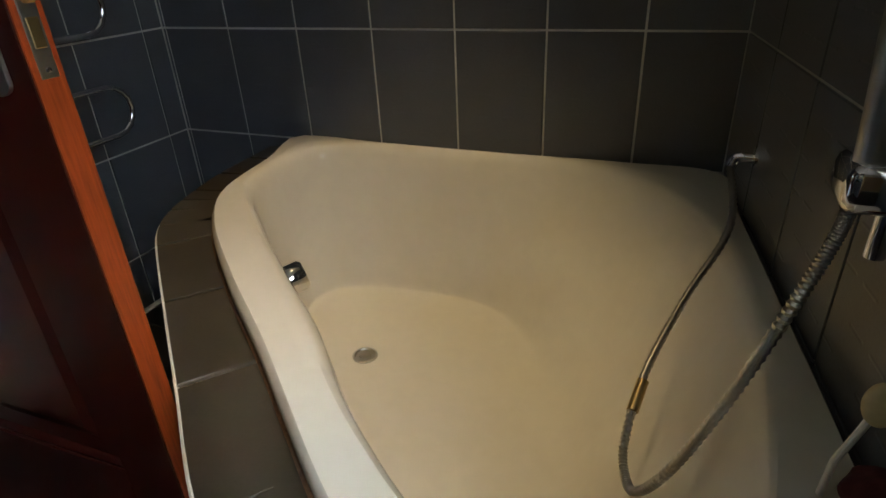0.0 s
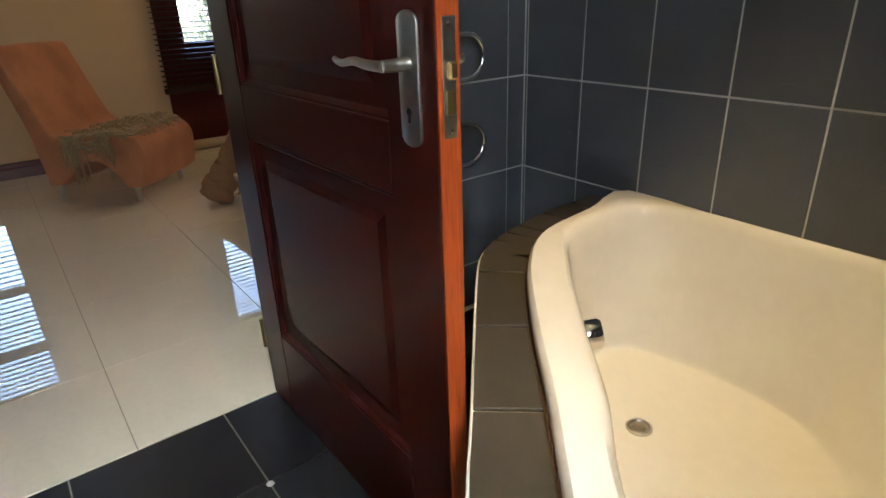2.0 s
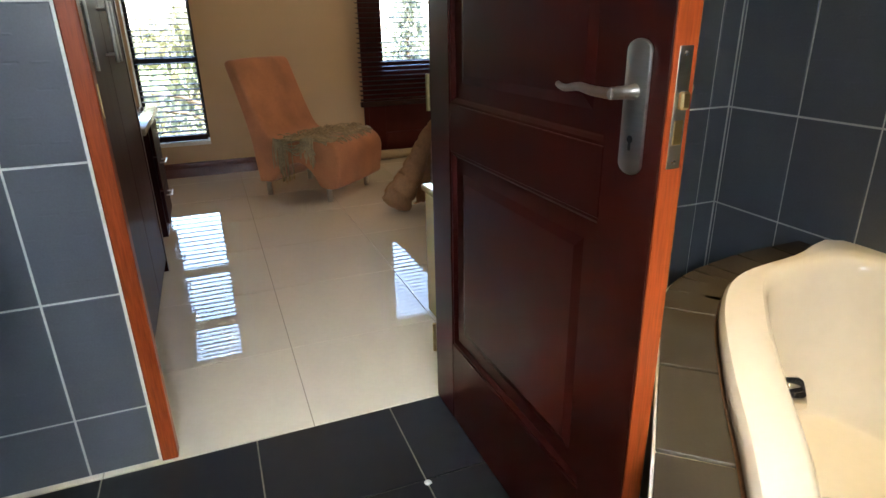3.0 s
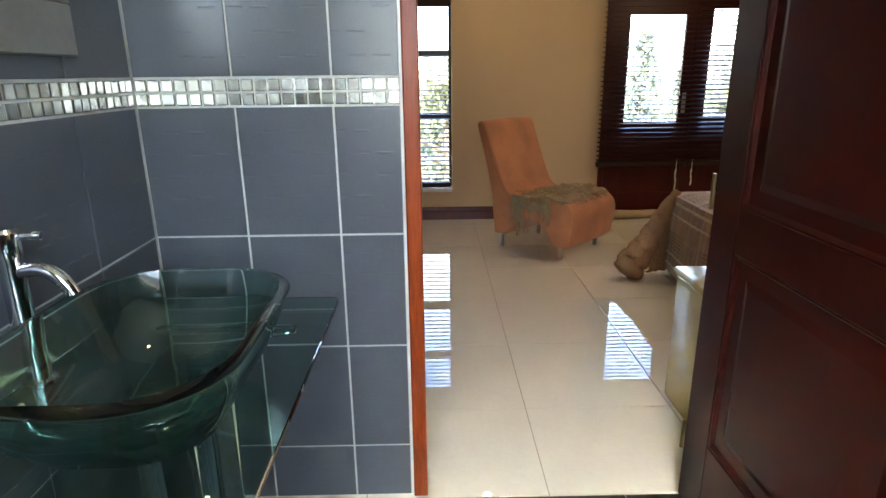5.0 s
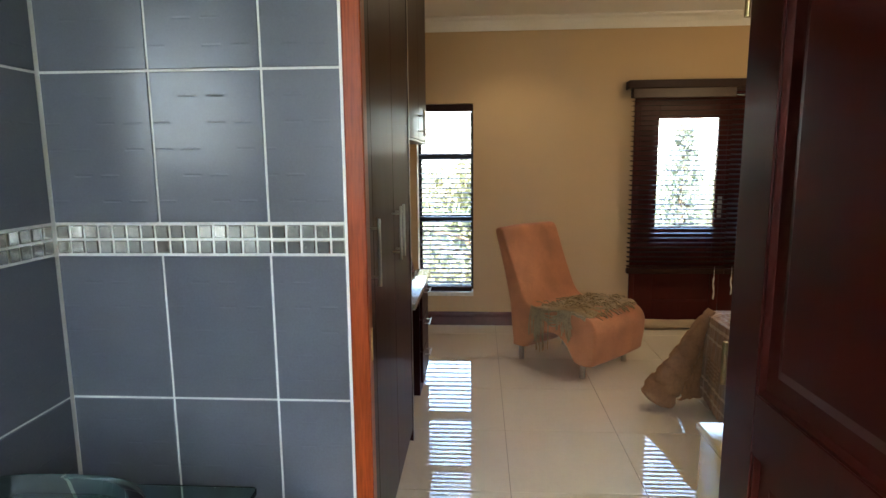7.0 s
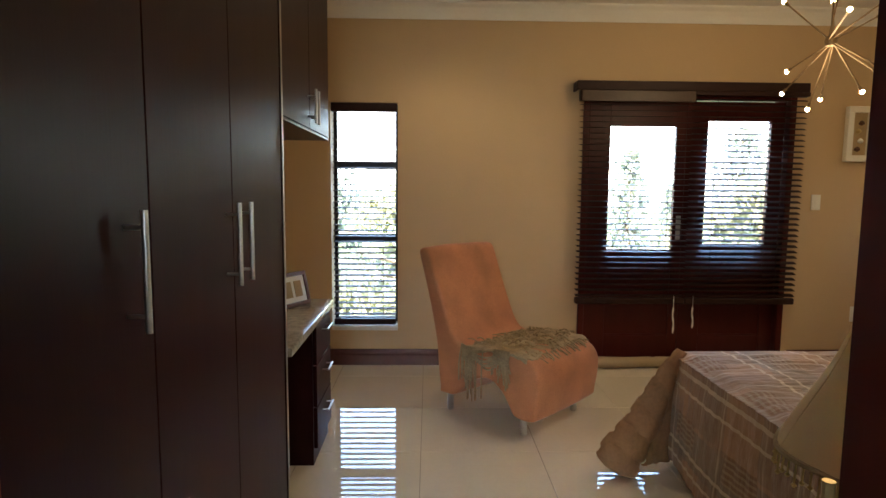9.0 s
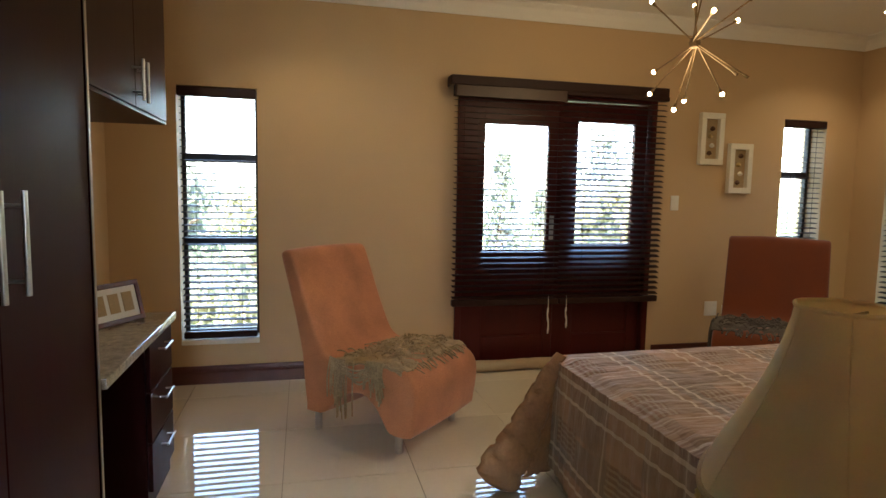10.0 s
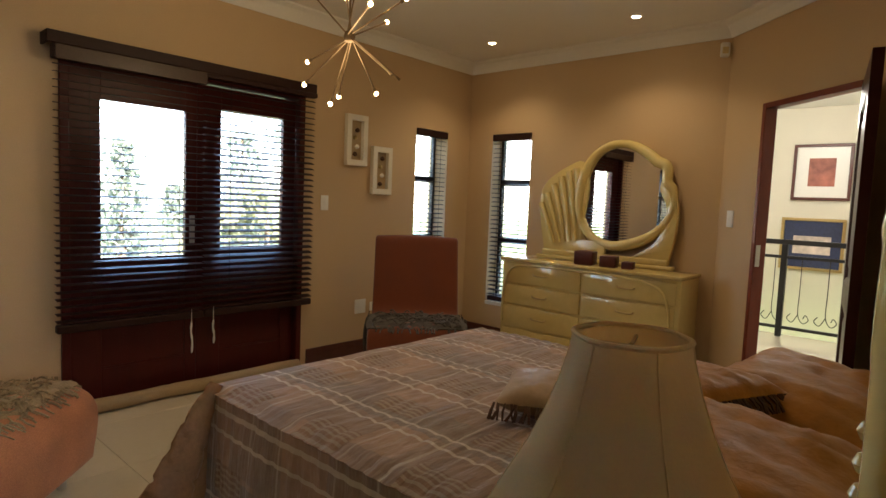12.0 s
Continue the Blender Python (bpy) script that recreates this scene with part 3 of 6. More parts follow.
def make_bath():
    t = thing("corner_bath", pose(0, 0, 0), "large white acrylic corner bath set in a tiled deck", "bathtub")
    th, ro = polar(OUTER, BC)
    _, ri = polar(INNER, BC)
    _, rf = polar(FLOORC, BC)

    def ring(r, z):
        z = np.broadcast_to(z, r.shape)
        return [(BC[0] + a * math.cos(q), BC[1] + a * math.sin(q), w) for a, q, w in zip(r, th, z)]
    rings = [ring(ro - 0.004, 0.505), ring(ro, 0.53), ring(ro - 0.004, 0.546), ring(ro - 0.014, RIM), ring((ro * 0.45 + ri * 0.55), RIM + 0.001), ring(ri + 0.016, RIM - 0.001), ring(ri + 0.004, RIM - 0.010), ring(ri - 0.008, RIM - 0.03)]
    wide = ri - 0.008 - rf
    # steep walls, then a tight sweep into the floor
    for k, down in ((0.09, 0.12), (0.22, 0.30), (0.36, 0.50), (0.50, 0.68), (0.61, 0.81), (0.685, 0.885), (0.745, 0.930), (0.80, 0.962), (0.86, 0.984), (0.93, 0.996), (1.0, 1.0)):
        rings.append(ring(ri - 0.008 - wide * k, RIM - 0.03 - 0.455 * down))
    for k in (0.95, 0.85, 0.65, 0.4, 0.15):
        rings.append(ring(rf * k, 0.070 - 0.006 * (1 - k)))
    part("tub", loft(rings, cap=(False, True)), M_BATH, t, smooth=True)
    d = part("drain", lathe([(0.036, 0.0), (0.036, 0.006), (0.030, 0.008), (0.026, 0.003), (0.018, 0.003), (0.017, 0.009), (0.006, 0.011), (0.0005, 0.011)], 24, (0.925, -0.456, 0.066)), M_STEEL, t, "round chrome drain", True)
    o = lathe([(0.036, -0.01), (0.036, 0.022), (0.030, 0.030), (0.0005, 0.033)], 24)
    bmesh.ops.transform(o, matrix=pose(0.895, -0.668, 0.44, 0, 78, 48), verts=o.verts[:])
    part("overflow_cap", o, M_CHROME, t, "round chrome overflow cap", True)
    seal = tube([(p.x, p.y, 0.511) for p in smooth_path([(*q, 0) for q in OUTER[:11]], 5)], 0.0045, 6)
    part("sealant", seal, shader("brown_sealant", (0.16, 0.085, 0.04), 0.6, var=0.5, fine=90, coarse=12), t, "stained brown sealant bead", True)
    return t


make_bath()

# deck round the bath
DECK = [(0.37, -0.0), (0.378, -0.26), (0.41, -0.44), (0.445, -0.555), (0.50, -0.65), (0.60, -0.752), (0.82, -0.95), (1.0, -1.11), (1.175, -1.265), (1.40, -1.42), (1.66, -1.50), (1.985, -1.52)]
bm = bmesh.new()
path = smooth_path([(*p, 0) for p in DECK], 5)
inner = [(0.525, -0.0), (0.56, -0.21), (0.605, -0.455), (0.715, -0.62), (0.92, -0.835), (1.075, -0.965), (1.215, -1.088), (1.33, -1.188), (1.46, -1.28), (1.66, -1.36), (1.9, -1.385)]
loop = [(p.x, p.y) for p in path] + inner[::-1]
deck = loft([[(x, y, 0.0) for x, y in loop], [(x, y, 0.500) for x, y in loop]])
DECKOB = setting("bath_deck", deck, M_GROUT_LIT, "tiled deck and apron round the bath")


def make_deck_tiles():
    ins = smooth_path([(*p, 0) for p in inner], 40)
    run = [0.0]
    for a, b in zip(path, path[1:]):
        run.append(run[-1] + (b - a).length)
    cuts = [0.0, 0.13, 0.28, 0.42, 0.49, 0.56, 0.66, 0.782, 1.06, 1.343, 1.62, 1.90, 2.19]
    def at(s):
        i = max(k for k in range(len(run)) if run[k] <= s + 1e-9)
        i = min(i, len(run) - 2)
        return path[i].lerp(path[i + 1], (s - run[i]) / (run[i + 1] - run[i]))
    def close(p):
        return min(ins, key=lambda q: (q - p).length)
    for s0, s1 in zip(cuts, cuts[1:]):
        s1 = min(s1, run[-1])
        if s1 - s0 < 0.02:
            continue
        a, b = at(s0 + 0.005), at(s1 - 0.005)
        mid = [at(s0 + (s1 - s0) * k) for k in (0.25, 0.5, 0.75)]
        outer = [a, *mid, b]
        # joints run square to the edge
        tng = (b - a).normalized()
        n = Vector((-tng.y, tng.x, 0))
        reach = [min((q for q in ins if (q - p).dot(n) > 0), key=lambda q: abs((q - p).dot(tng)) + 0.02 * (q - p).length) for p in outer]
        out = [p - n * 0.003 for p in outer] + [p + n * max(0.02, (q - p).dot(n)) for p, q in zip(outer[::-1], reach[::-1])]
        top = loft([[(p.x, p.y, 0.496) for p in out], [(p.x, p.y, 0.508) for p in out]])
        bmesh.ops.bevel(top, geom=[e for e in top.edges if all(v.co.z > 0.5 for v in e.verts)], offset=0.0015, segments=1, affect="EDGES")
        part("deck_tile", top, M_DECK, DECKOB)
        for z0, z1 in ((0.004, 0.155), (0.158, 0.492)):
            face = loft([[(p.x, p.y, z) for p in [q - n * 0.006 for q in outer] + [q + n * 0.002 for q in outer[::-1]]] for z in (z0, z1)])
            part("apron_tile", face, M_TILE, DECKOB)
    edge = tube([(p.x - 0.002, p.y - 0.004, 0.4985) for p in path], 0.0045, 6)
    part("edge_trim", edge, M_WHITE, DECKOB, "white plastic tile edging")


make_deck_tiles()

# ---- bathroom door ----
HX, HY = 0.027, -1.141


def panel_door(name, m, width, height, panels, label, edge=M_EDGE, thick=0.042):
    """A framed door leaf; local x from the hinge to the lock, y from front (0) to back."""
    t = thing(name, m, label, "door")
    zs = sorted({0.0, height, *[z for p in panels for z in p]})
    st = 0.135
    part("stile", box(0, st, 0, thick, 0, height, 0.002), M_DOOR, t)
    part("stile", box(width - st, width - 0.003, 0, thick, 0, height, 0.002), M_DOOR, t)
    part("lock_edge", box(width - 0.003, width, 0.001, thick - 0.001, 0, height), edge, t, "orange raw wood door edge")
    solid = [0.0]
    for z0, z1 in panels:
        solid += [z0, z1]
    solid.append(height)
    for z0, z1 in zip(solid[::2], solid[1::2]):
        part("rail", box(st, width - st, 0.0005, thick - 0.0005, z0, z1, 0.002), M_DOOR, t)
    for z0, z1 in panels:
        bm = box(st - 0.004, width - st + 0.004, 0.014, thick - 0.014, z0 - 0.004, z1 + 0.004)
        for y0, s in ((0.014, -1), (thick - 0.014, 1)):
            a, b = (st, z0), (width - st, z1)
            rings = []
            for inset, dy in ((0.0, -0.010), (0.006, -0.010), (0.012, -0.004), (0.016, 0.001), (0.05, 0.001), (0.075, -0.006), (0.085, -0.006)):
                y = y0 - s * 0.0 + (s * -dy if s > 0 else dy)
                rings.append([(a[0] + inset, y, a[1] + inset), (b[0] - inset, y, a[1] + inset), (b[0] - inset, y, b[1] - inset), (a[0] + inset, y, b[1] - inset)])
            merge(bm, loft(rings, cap=(False, True)))
        part("panel", bm, M_DOOR, t)
    return t


LEAF_W = 0.921
bath_door = panel_door("bathroom_door", pose(HX, HY, 0.008, 0, 0, 0.9), LEAF_W, 2.03, [(0.27, 0.86), (0.985, 1.86)], "open dark red mahogany panelled bathroom door")


def door_lever(t, width):
    """Long plate with a lever, on the front of a leaf."""
    def plate_out(h, w):
        pts = []
        for k in range(25):
            a = math.pi * k / 24
            pts.append((w * math.cos(a) * (1 if 0.25 < k / 24 < 0.75 else 1), h + 0.7 * w * math.sin(a)))
        return pts + [(-x, -z) for x, z in pts]
    cx, cz = width - 0.063, 1.055
    for y0, y1, s in ((-0.007, 0.0, 1), (0.042, 0.049, -1)):
        bm = extrude(plate_out(0.082, 0.025), y0, y1, 0.002, 2)
        bmesh.ops.transform(bm, matrix=pose(cx, 0, cz), verts=bm.verts[:])
        p = part("lock_plate", bm, M_STEEL, t, "brushed steel lock plate", True)
        y = y0 if s > 0 else y1
        sg = -1 if s > 0 else 1
        rose = tube([(cx + 0.0, y, cz + 0.025), (cx, y + sg * 0.010, cz + 0.025), (cx, y + sg * 0.045, cz + 0.025)], [0.012, 0.010, 0.009], 14)
        lever = tube(smooth_path([(cx + 0.004, y + sg * 0.045, cz + 0.025), (cx - 0.04, y + sg * 0.047, cz + 0.026), (cx - 0.075, y + sg * 0.046, cz + 0.029), (cx - 0.110, y + sg * 0.045, cz + 0.024), (cx - 0.130, y + sg * 0.043, cz + 0.025), (cx - 0.140, y + sg * 0.043, cz + 0.029)], 5), [0.0082 - 0.0038 * k / 25 for k in range(26)], 12)
        part("lever_handle", merge(rose, lever), M_STEEL, t, "curved brushed steel lever", True)
        key = lathe([(0.006, 0), (0.006, 0.001)], 14)
        bmesh.ops.transform(key, matrix=pose(cx, y + sg * 0.0005, cz - 0.045, 90 * (1 if s > 0 else -1)), verts=key.verts[:])
        box(cx - 0.003, cx + 0.003, y + sg * 0.001, y + sg * 0.0005, cz - 0.062, cz - 0.045, 0, key)
        part("keyhole", key, M_FRAME, t)
    fp = part("lock_faceplate", box(width, width + 0.002, 0.009, 0.033, 0.975, 1.145, 0.0008), M_STEEL, t, "steel mortice lock faceplate")
    part("latch", box(width + 0.002, width + 0.013, 0.013, 0.029, 1.06, 1.085, 0.003), M_BRASS, t)
    part("dead_bolt", box(width + 0.0015, width + 0.004, 0.013, 0.029, 1.01, 1.045, 0.001), M_BRASS, t)
    for z in (0.985, 1.135):
        s = lathe([(0.004, 0), (0.003, 0.0015), (0.0004, 0.002)], 10)
        bmesh.ops.transform(s, matrix=pose(width + 0.002, 0.021, z, 0, 90), verts=s.verts[:])
        part("screw", s, M_CHROME, t)


door_lever(bath_door, LEAF_W)
for z in (0.22, 1.0, 1.8):
    part("hinge", tube([(-0.006, -0.004, z - 0.05), (-0.006, -0.004, z + 0.05)], 0.006, 10), M_BRASS, bath_door, "dull brass hinge")


def door_frame(name, m, width, depth, height, label, mat=M_EDGE, f=0.07):
    t = thing(name, m, label, "door frame", "", "structure")
    for x0, x1 in ((0, f), (width - f, width)):
        part("jamb", box(x0, x1, -depth, 0.012, 0, height, 0.003), mat, t)
        xm = x1 - 0.0 if x0 == 0 else x0
        if x0 == 0 and depth > 0.06:
            part("door_stop", box(xm - (0 if x0 == 0 else 0.012), xm + (0.012 if x0 == 0 else 0), -depth, -0.045, 0, height - f, 0.002), mat, t)
    part("head", box(f, width - f, -depth, 0.012, height - f, height, 0.003), mat, t)
    return t


# local x runs along +y of the world, local y towards +x
fr = door_frame("door_frame_1", Matrix(((0, 1, 0, 0), (1, 0, 0, DOOR0 + 0.001), (0, 0, 1, 0), (0, 0, 0, 1))), DOOR1 - DOOR0 - 0.002, 0.035, 2.10, "reddish meranti wood door frame", M_EDGE, 0.044)
part("strike_plate", box(0.0442, 0.0460, -0.024, -0.010, 0.99, 1.07), M_BRASS, fr, "small brass strike plate")

# ---- wardrobes and desk ----
def bar_handle(parent, x, y, z0, z1, r=0.006):
    bm = tube([(x, y + 0.036, z0), (x, y + 0.036, z1)], r, 10)
    for z in (z0 + 0.03, z1 - 0.03):
        merge(bm, tube([(x, y, z), (x, y + 0.036, z)], 0.004, 8))
    return part("handle", bm, M_STEEL, parent, "brushed steel bar handle", True)


WF = -2.05


def wardrobe(x0, x1, doors, label):
    t = thing("wardrobe", pose((x0 + x1) / 2, (WF + YS) / 2, 0), label, "wardrobe", "built-in wardrobes")
    ox, oy = (x0 + x1) / 2, (WF + YS) / 2
    part("body", box(x0 - ox + 0.001, x1 - ox - 0.001, YS - oy + 0.002, WF - 0.022 - oy, 0.0, 2.52), M_WARD, t)
    for a, b, hx in doors:
        d = part("door", box(a - ox + 0.0015, b - ox - 0.0015, WF - 0.020 - oy, WF - oy, 0.07, 2.515, 0.002), M_WARD, t)
        bar_handle(d, hx - ox, WF - oy, 1.075, 1.29)
    return t


wardrobe(-1.572, -0.565, [(-1.554, -1.03, -1.075), (-1.03, -0.565, -0.975)], "tall dark mahogany built-in wardrobe with steel bar handles")
wardrobe(-0.565, -0.078, [(-0.565, -0.078, -0.47)], "single dark mahogany built-in wardrobe door with steel bar handle")
part_strip = thing("wardrobe_end_panel", pose(-1.566, -2.36, 0), "dark mahogany wardrobe end panel with pale worn edge", "wardrobe panel")
part("panel", box(-0.009, 0.004, -0.29, 0.312, 0.0, 2.52, 0.001), M_WARD, part_strip)
part("edge_strip", box(-0.010, 0.005, 0.312, 0.315, 0.0, 2.52, 0.0008), M_STEEL, part_strip, "pale reflective edging strip")
# overhead cupboard
oc = thing("overhead_cupboard", pose(-2.07, -2.35, 1.585), "dark mahogany overhead cupboard with steel handles", "cupboard")
part("body", box(-0.49, 0.49, -0.305, 0.278, 0.0, 0.935), M_WARD, oc)
part("underside", box(-0.49, 0.49, -0.305, 0.298, -0.012, -0.001), M_WARD, oc)
for a, b, hx in ((-0.488, 0.0, -0.03), (0.001, 0.488, 0.035)):
    d = part("door", box(a, b - 0.002, 0.280, 0.30, 0.002, 0.93, 0.002), M_WARD, oc)
    bar_handle(d, hx, 0.30, 0.02, 0.165)
# desk: top and drawer unit
tp = thing("desk_top", pose(-2.06, -2.35, 0.705), "speckled beige granite desk top with polished edge", "desk top")
part("slab", box(-0.49, 0.484, -0.305, 0.322, 0.0, 0.035, 0.006, seg=2), M_GRANITE, tp, smooth=True)
dk = thing("drawer_pedestal", pose(-2.36, -2.35, 0), "dark mahogany desk pedestal with three drawers", "drawers")
part("body", box(-0.19, 0.20, -0.30, 0.278, 0.0, 0.702), M_WARD, dk)
for k in range(3):
    z0 = 0.085 + k * 0.205
    d = part("drawer", box(-0.188, 0.198, 0.280, 0.298, z0, z0 + 0.198, 0.002), M_WARD, dk)
    bm = tube([(-0.07, 0.328, z0 + 0.14), (0.07, 0.328, z0 + 0.14)], 0.005, 8)
    for s in (-0.055, 0.055):
        merge(bm, tube([(s, 0.298, z0 + 0.14), (s, 0.328, z0 + 0.14)], 0.004, 8))
    part("handle", bm, M_STEEL, d, "small steel bar handle", True)
# framed photograph on the desk
pf = thing("photo_frame", pose(-2.31, -2.20, 0.741, 14, 0, -30), "small wooden photo frame with white mount standing on the desk", "photo frame")
part("frame", merge(merge(box(-0.14, 0.14, -0.012, 0.006, 0.0, 0.02, 0.002), box(-0.14, 0.14, -0.012, 0.006, 0.15, 0.17, 0.002)), merge(box(-0.14, -0.12, -0.012, 0.006, 0.02, 0.15, 0.002), box(0.12, 0.14, -0.012, 0.006, 0.02, 0.15, 0.002))), M_SKIRT, pf)
part("mount", box(-0.12, 0.12, -0.006, 0.0, 0.02, 0.15), M_WHITE, pf)
for s in (-0.07, 0.0, 0.07):
    part("print", box(s - 0.025, s + 0.025, 0.0002, 0.002, 0.045, 0.125), M_TRIMF, pf)


# ---- glazed garden doors with their blinds ----
def garden_doors():
    t = thing("door_3", pose(X1, 0, 0), "dark red mahogany glazed double doors to the garden", "door", "", "structure")
    x0, x1 = -0.17, -0.12
    part("frame_jamb", box(x0 - 0.02, x1 + 0.14, FD[0], FD[0] + 0.045, 0, FD[3], 0.003), M_DOOR_LIT, t)
    part("frame_jamb", box(x0 - 0.02, x1 + 0.14, FD[1] - 0.045, FD[1], 0, FD[3], 0.003), M_DOOR_LIT, t)
    part("frame_head", box(x0 - 0.02, x1 + 0.14, FD[0] + 0.045, FD[1] - 0.045, FD[3] - 0.05, FD[3], 0.003), M_DOOR_LIT, t)
    part("threshold", box(x0 - 0.02, x1 + 0.13, FD[0] + 0.045, FD[1] - 0.045, 0, 0.03, 0.003), M_DOOR_LIT, t)
    for a, b, g0, g1, lo, hi in ((-0.352, 0.384, -0.182, 0.310, 0.885, 1.80), (0.386, 1.122, 0.548, 1.020, 0.930, 1.845)):
        d = part("leaf_stile", box(-0.075, -0.035, a, g0, 0.035, 1.985, 0.002), M_DOOR_LIT, t)
        part("leaf_stile", box(-0.075, -0.035, g1, b, 0.035, 1.985, 0.002), M_DOOR_LIT, t)
        part("leaf_rail", box(-0.0745, -0.0355, g0, g1, hi, 1.985, 0.002), M_DOOR_LIT, t)
        part("leaf_rail", box(-0.0745, -0.0355, g0, g1, lo - 0.13, lo, 0.002), M_DOOR_LIT, t)
        part("leaf_rail", box(-0.0745, -0.0355, g0, g1, 0.035, 0.22, 0.002), M_DOOR_LIT, t)
        part("leaf_panel", box(-0.066, -0.044, g0, g1, 0.22, lo - 0.13, 0.001), M_DOOR_LIT, t)
        for s in (0.0, 1.0):
            part("bead", box(-0.043, -0.036, g0, g1, (0.22, lo - 0.142)[int(s)], (0.232, lo - 0.13)[int(s)], 0.002), M_DOOR_LIT, t)
        p = part("pane", box(-0.058, -0.052, g0, g1, lo, hi), M_GLASS, t)
        p.visible_shadow = False
    bm = box(-0.035, -0.029, 0.335, 0.37, 0.96, 1.14, 0.002)
    merge(bm, tube(smooth_path([(-0.03, 0.352, 1.08), (0.012, 0.352, 1.08), (0.014, 0.33, 1.08), (0.012, 0.25, 1.078)], 4), 0.008, 8))
    part("lever_handle", bm, M_STEEL, t, "steel lever on a long plate", True)
    return t


garden_doors()
PW = 1.195 + 0.481
pel = thing("blind_pelmet", pose(-3.70, 0.357, 2.035), "dark wooden pelmet above the garden doors", "pelmet")
part("front_board", box(0.022, 0.038, -PW / 2, PW / 2, 0.0, 0.065, 0.004), M_SLAT, pel)
part("top_board", box(-0.084, 0.022, -PW / 2, PW / 2, 0.052, 0.064, 0.002), M_SLAT, pel)
for s in (-1, 1):
    part("end_board", box(-0.084, 0.022, s * PW / 2 - 0.006 * (1 + s), s * PW / 2 + 0.006 * (1 - s), 0.0, 0.052, 0.002), M_SLAT, pel)
M_VALANCE = shader("walnut_blind_wood", (0.048, 0.022, 0.012), 0.4, var=0.2, stretch=(8, 1, 8), fine=12)
for y0, y1, hm in ((-0.447, 0.362, 0.075), (0.366, 1.183, 0.03)):
    b = blind("venetian_blind", facing(-3.685, (y0 + y1) / 2, -90), y1 - y0, 2.034, 0.495, 0.0405, (17 if y0 > 0 else 7), "dark wooden venetian blind hanging over the garden doors", head=hm)
    w = (y1 - y0) / 2
    if y0 < 0:
        part("valance", box(-w, w, 0.036, 0.042, 1.955, 2.03, 0.002), M_VALANCE, b, "lighter brown top slats")
    cx = w - 0.054 if y0 > 0 else -w + 0.085
    low = 0.28 if y0 < 0 else 0.32
    cord = tube([(cx, 0.035, 0.56), (cx, 0.036, 0.475)], 0.002, 6)
    part("pull_cord", cord, M_WHITE, b, "thin white pull cord")
    tas = tube(smooth_path([(cx, 0.036, 0.475), (cx + 0.004, 0.037, 0.475 - 0.3 * (0.475 - low)), (cx - 0.005, 0.036, 0.475 - 0.65 * (0.475 - low)), (cx - 0.002, 0.036, low)], 4), [0.005, 0.006, 0.0075, 0.006] * 3 + [0.004], 8)
    part("cord_tassel", tas, M_WHITE, b, "looped white cord end", True)
# fabric draught roll along the doors
dr = thing("draught_roll", pose(-3.70, 0.36, 0.045), "beige fabric draught excluder lying along the doors", "draught excluder")
pts = [(0.006 * math.sin(k * 0.7), -0.74 + k * 0.074, 0.0015 * math.sin(k * 1.1)) for k in range(21)]
part("roll", tube(smooth_path(pts, 3), [0.041 + 0.0018 * math.sin(k * 0.27) - 0.004 * (k in (22, 41)) for k in range(61)], 14), shader("beige_cotton", (0.42, 0.31, 0.19), 0.9, var=0.2, fine=200, bump=0.4), dr, smooth=True)


# ---- easy chairs with throws ----
def easy_chair(m, suede, label):
    """A low armless chair; local x forwards, y to its left, z up, origin between the feet."""
    t = thing("slipper_chair", m, label, "chair", "suede slipper chairs")
    prof = [(-0.300, 0.112), (-0.318, 0.24), (-0.34, 0.42), (-0.385, 0.62), (-0.452, 0.82), (-0.49, 0.935), (-0.482, 0.965), (-0.445, 0.975), (-0.405, 0.955), (-0.372, 0.88),
            (-0.318, 0.74), (-0.255, 0.59), (-0.205, 0.485), (-0.15, 0.435), (-0.07, 0.420), (0.05, 0.43), (0.18, 0.445), (0.29, 0.445), (0.365, 0.418), (0.405, 0.355), (0.405, 0.26), (0.392, 0.17), (0.372, 0.112), (0.250, 0.106),
            (0.200, 0.17), (0.160, 0.225), (0.08, 0.272), (-0.02, 0.255), (-0.11, 0.190), (-0.165, 0.135), (-0.21, 0.112)]
    sm = [(p.x, p.z) for p in smooth_path([(x, 0, z) for x, z in prof], 3)]
    n = len(sm)
    cx, cz = sum(p[0] for p in sm) / n, sum(p[1] for p in sm) / n
    rings = []
    edge = [(0.292 + 0.020 * math.sin(radians(a)), 0.020 * (1 - math.cos(radians(a)))) for a in (90, 62, 40, 20, 0)]
    across = [(-y, k) for y, k in edge] + [(-0.13, -0.006), (0.0, -0.008), (0.13, -0.006)] + edge[::-1]
    for y, k in across:
        ring = []
        for i, (x, z) in enumerate(sm):
            a, b = sm[i - 1], sm[(i + 1) % n]
            nx, nz = (b[1] - a[1]), -(b[0] - a[0])
            l = math.hypot(nx, nz) or 1
            wob = 0.004 * noise.noise((x * 6, y * 6, z * 6))
            ring.append((x + (k + wob) * nx / l, y, z + (k + wob) * nz / l))
        rings.append(ring)
    part("upholstery", loft(rings), suede, t, smooth=True)
    for x in (-0.265, 0.275):
        for y in (-0.255, 0.255):
            part("leg", lathe([(0.017, 0.0), (0.020, 0.004), (0.020, 0.13)], 14, (x, y, 0)), M_STEEL, t, "short chrome leg", True)
    return t, sm


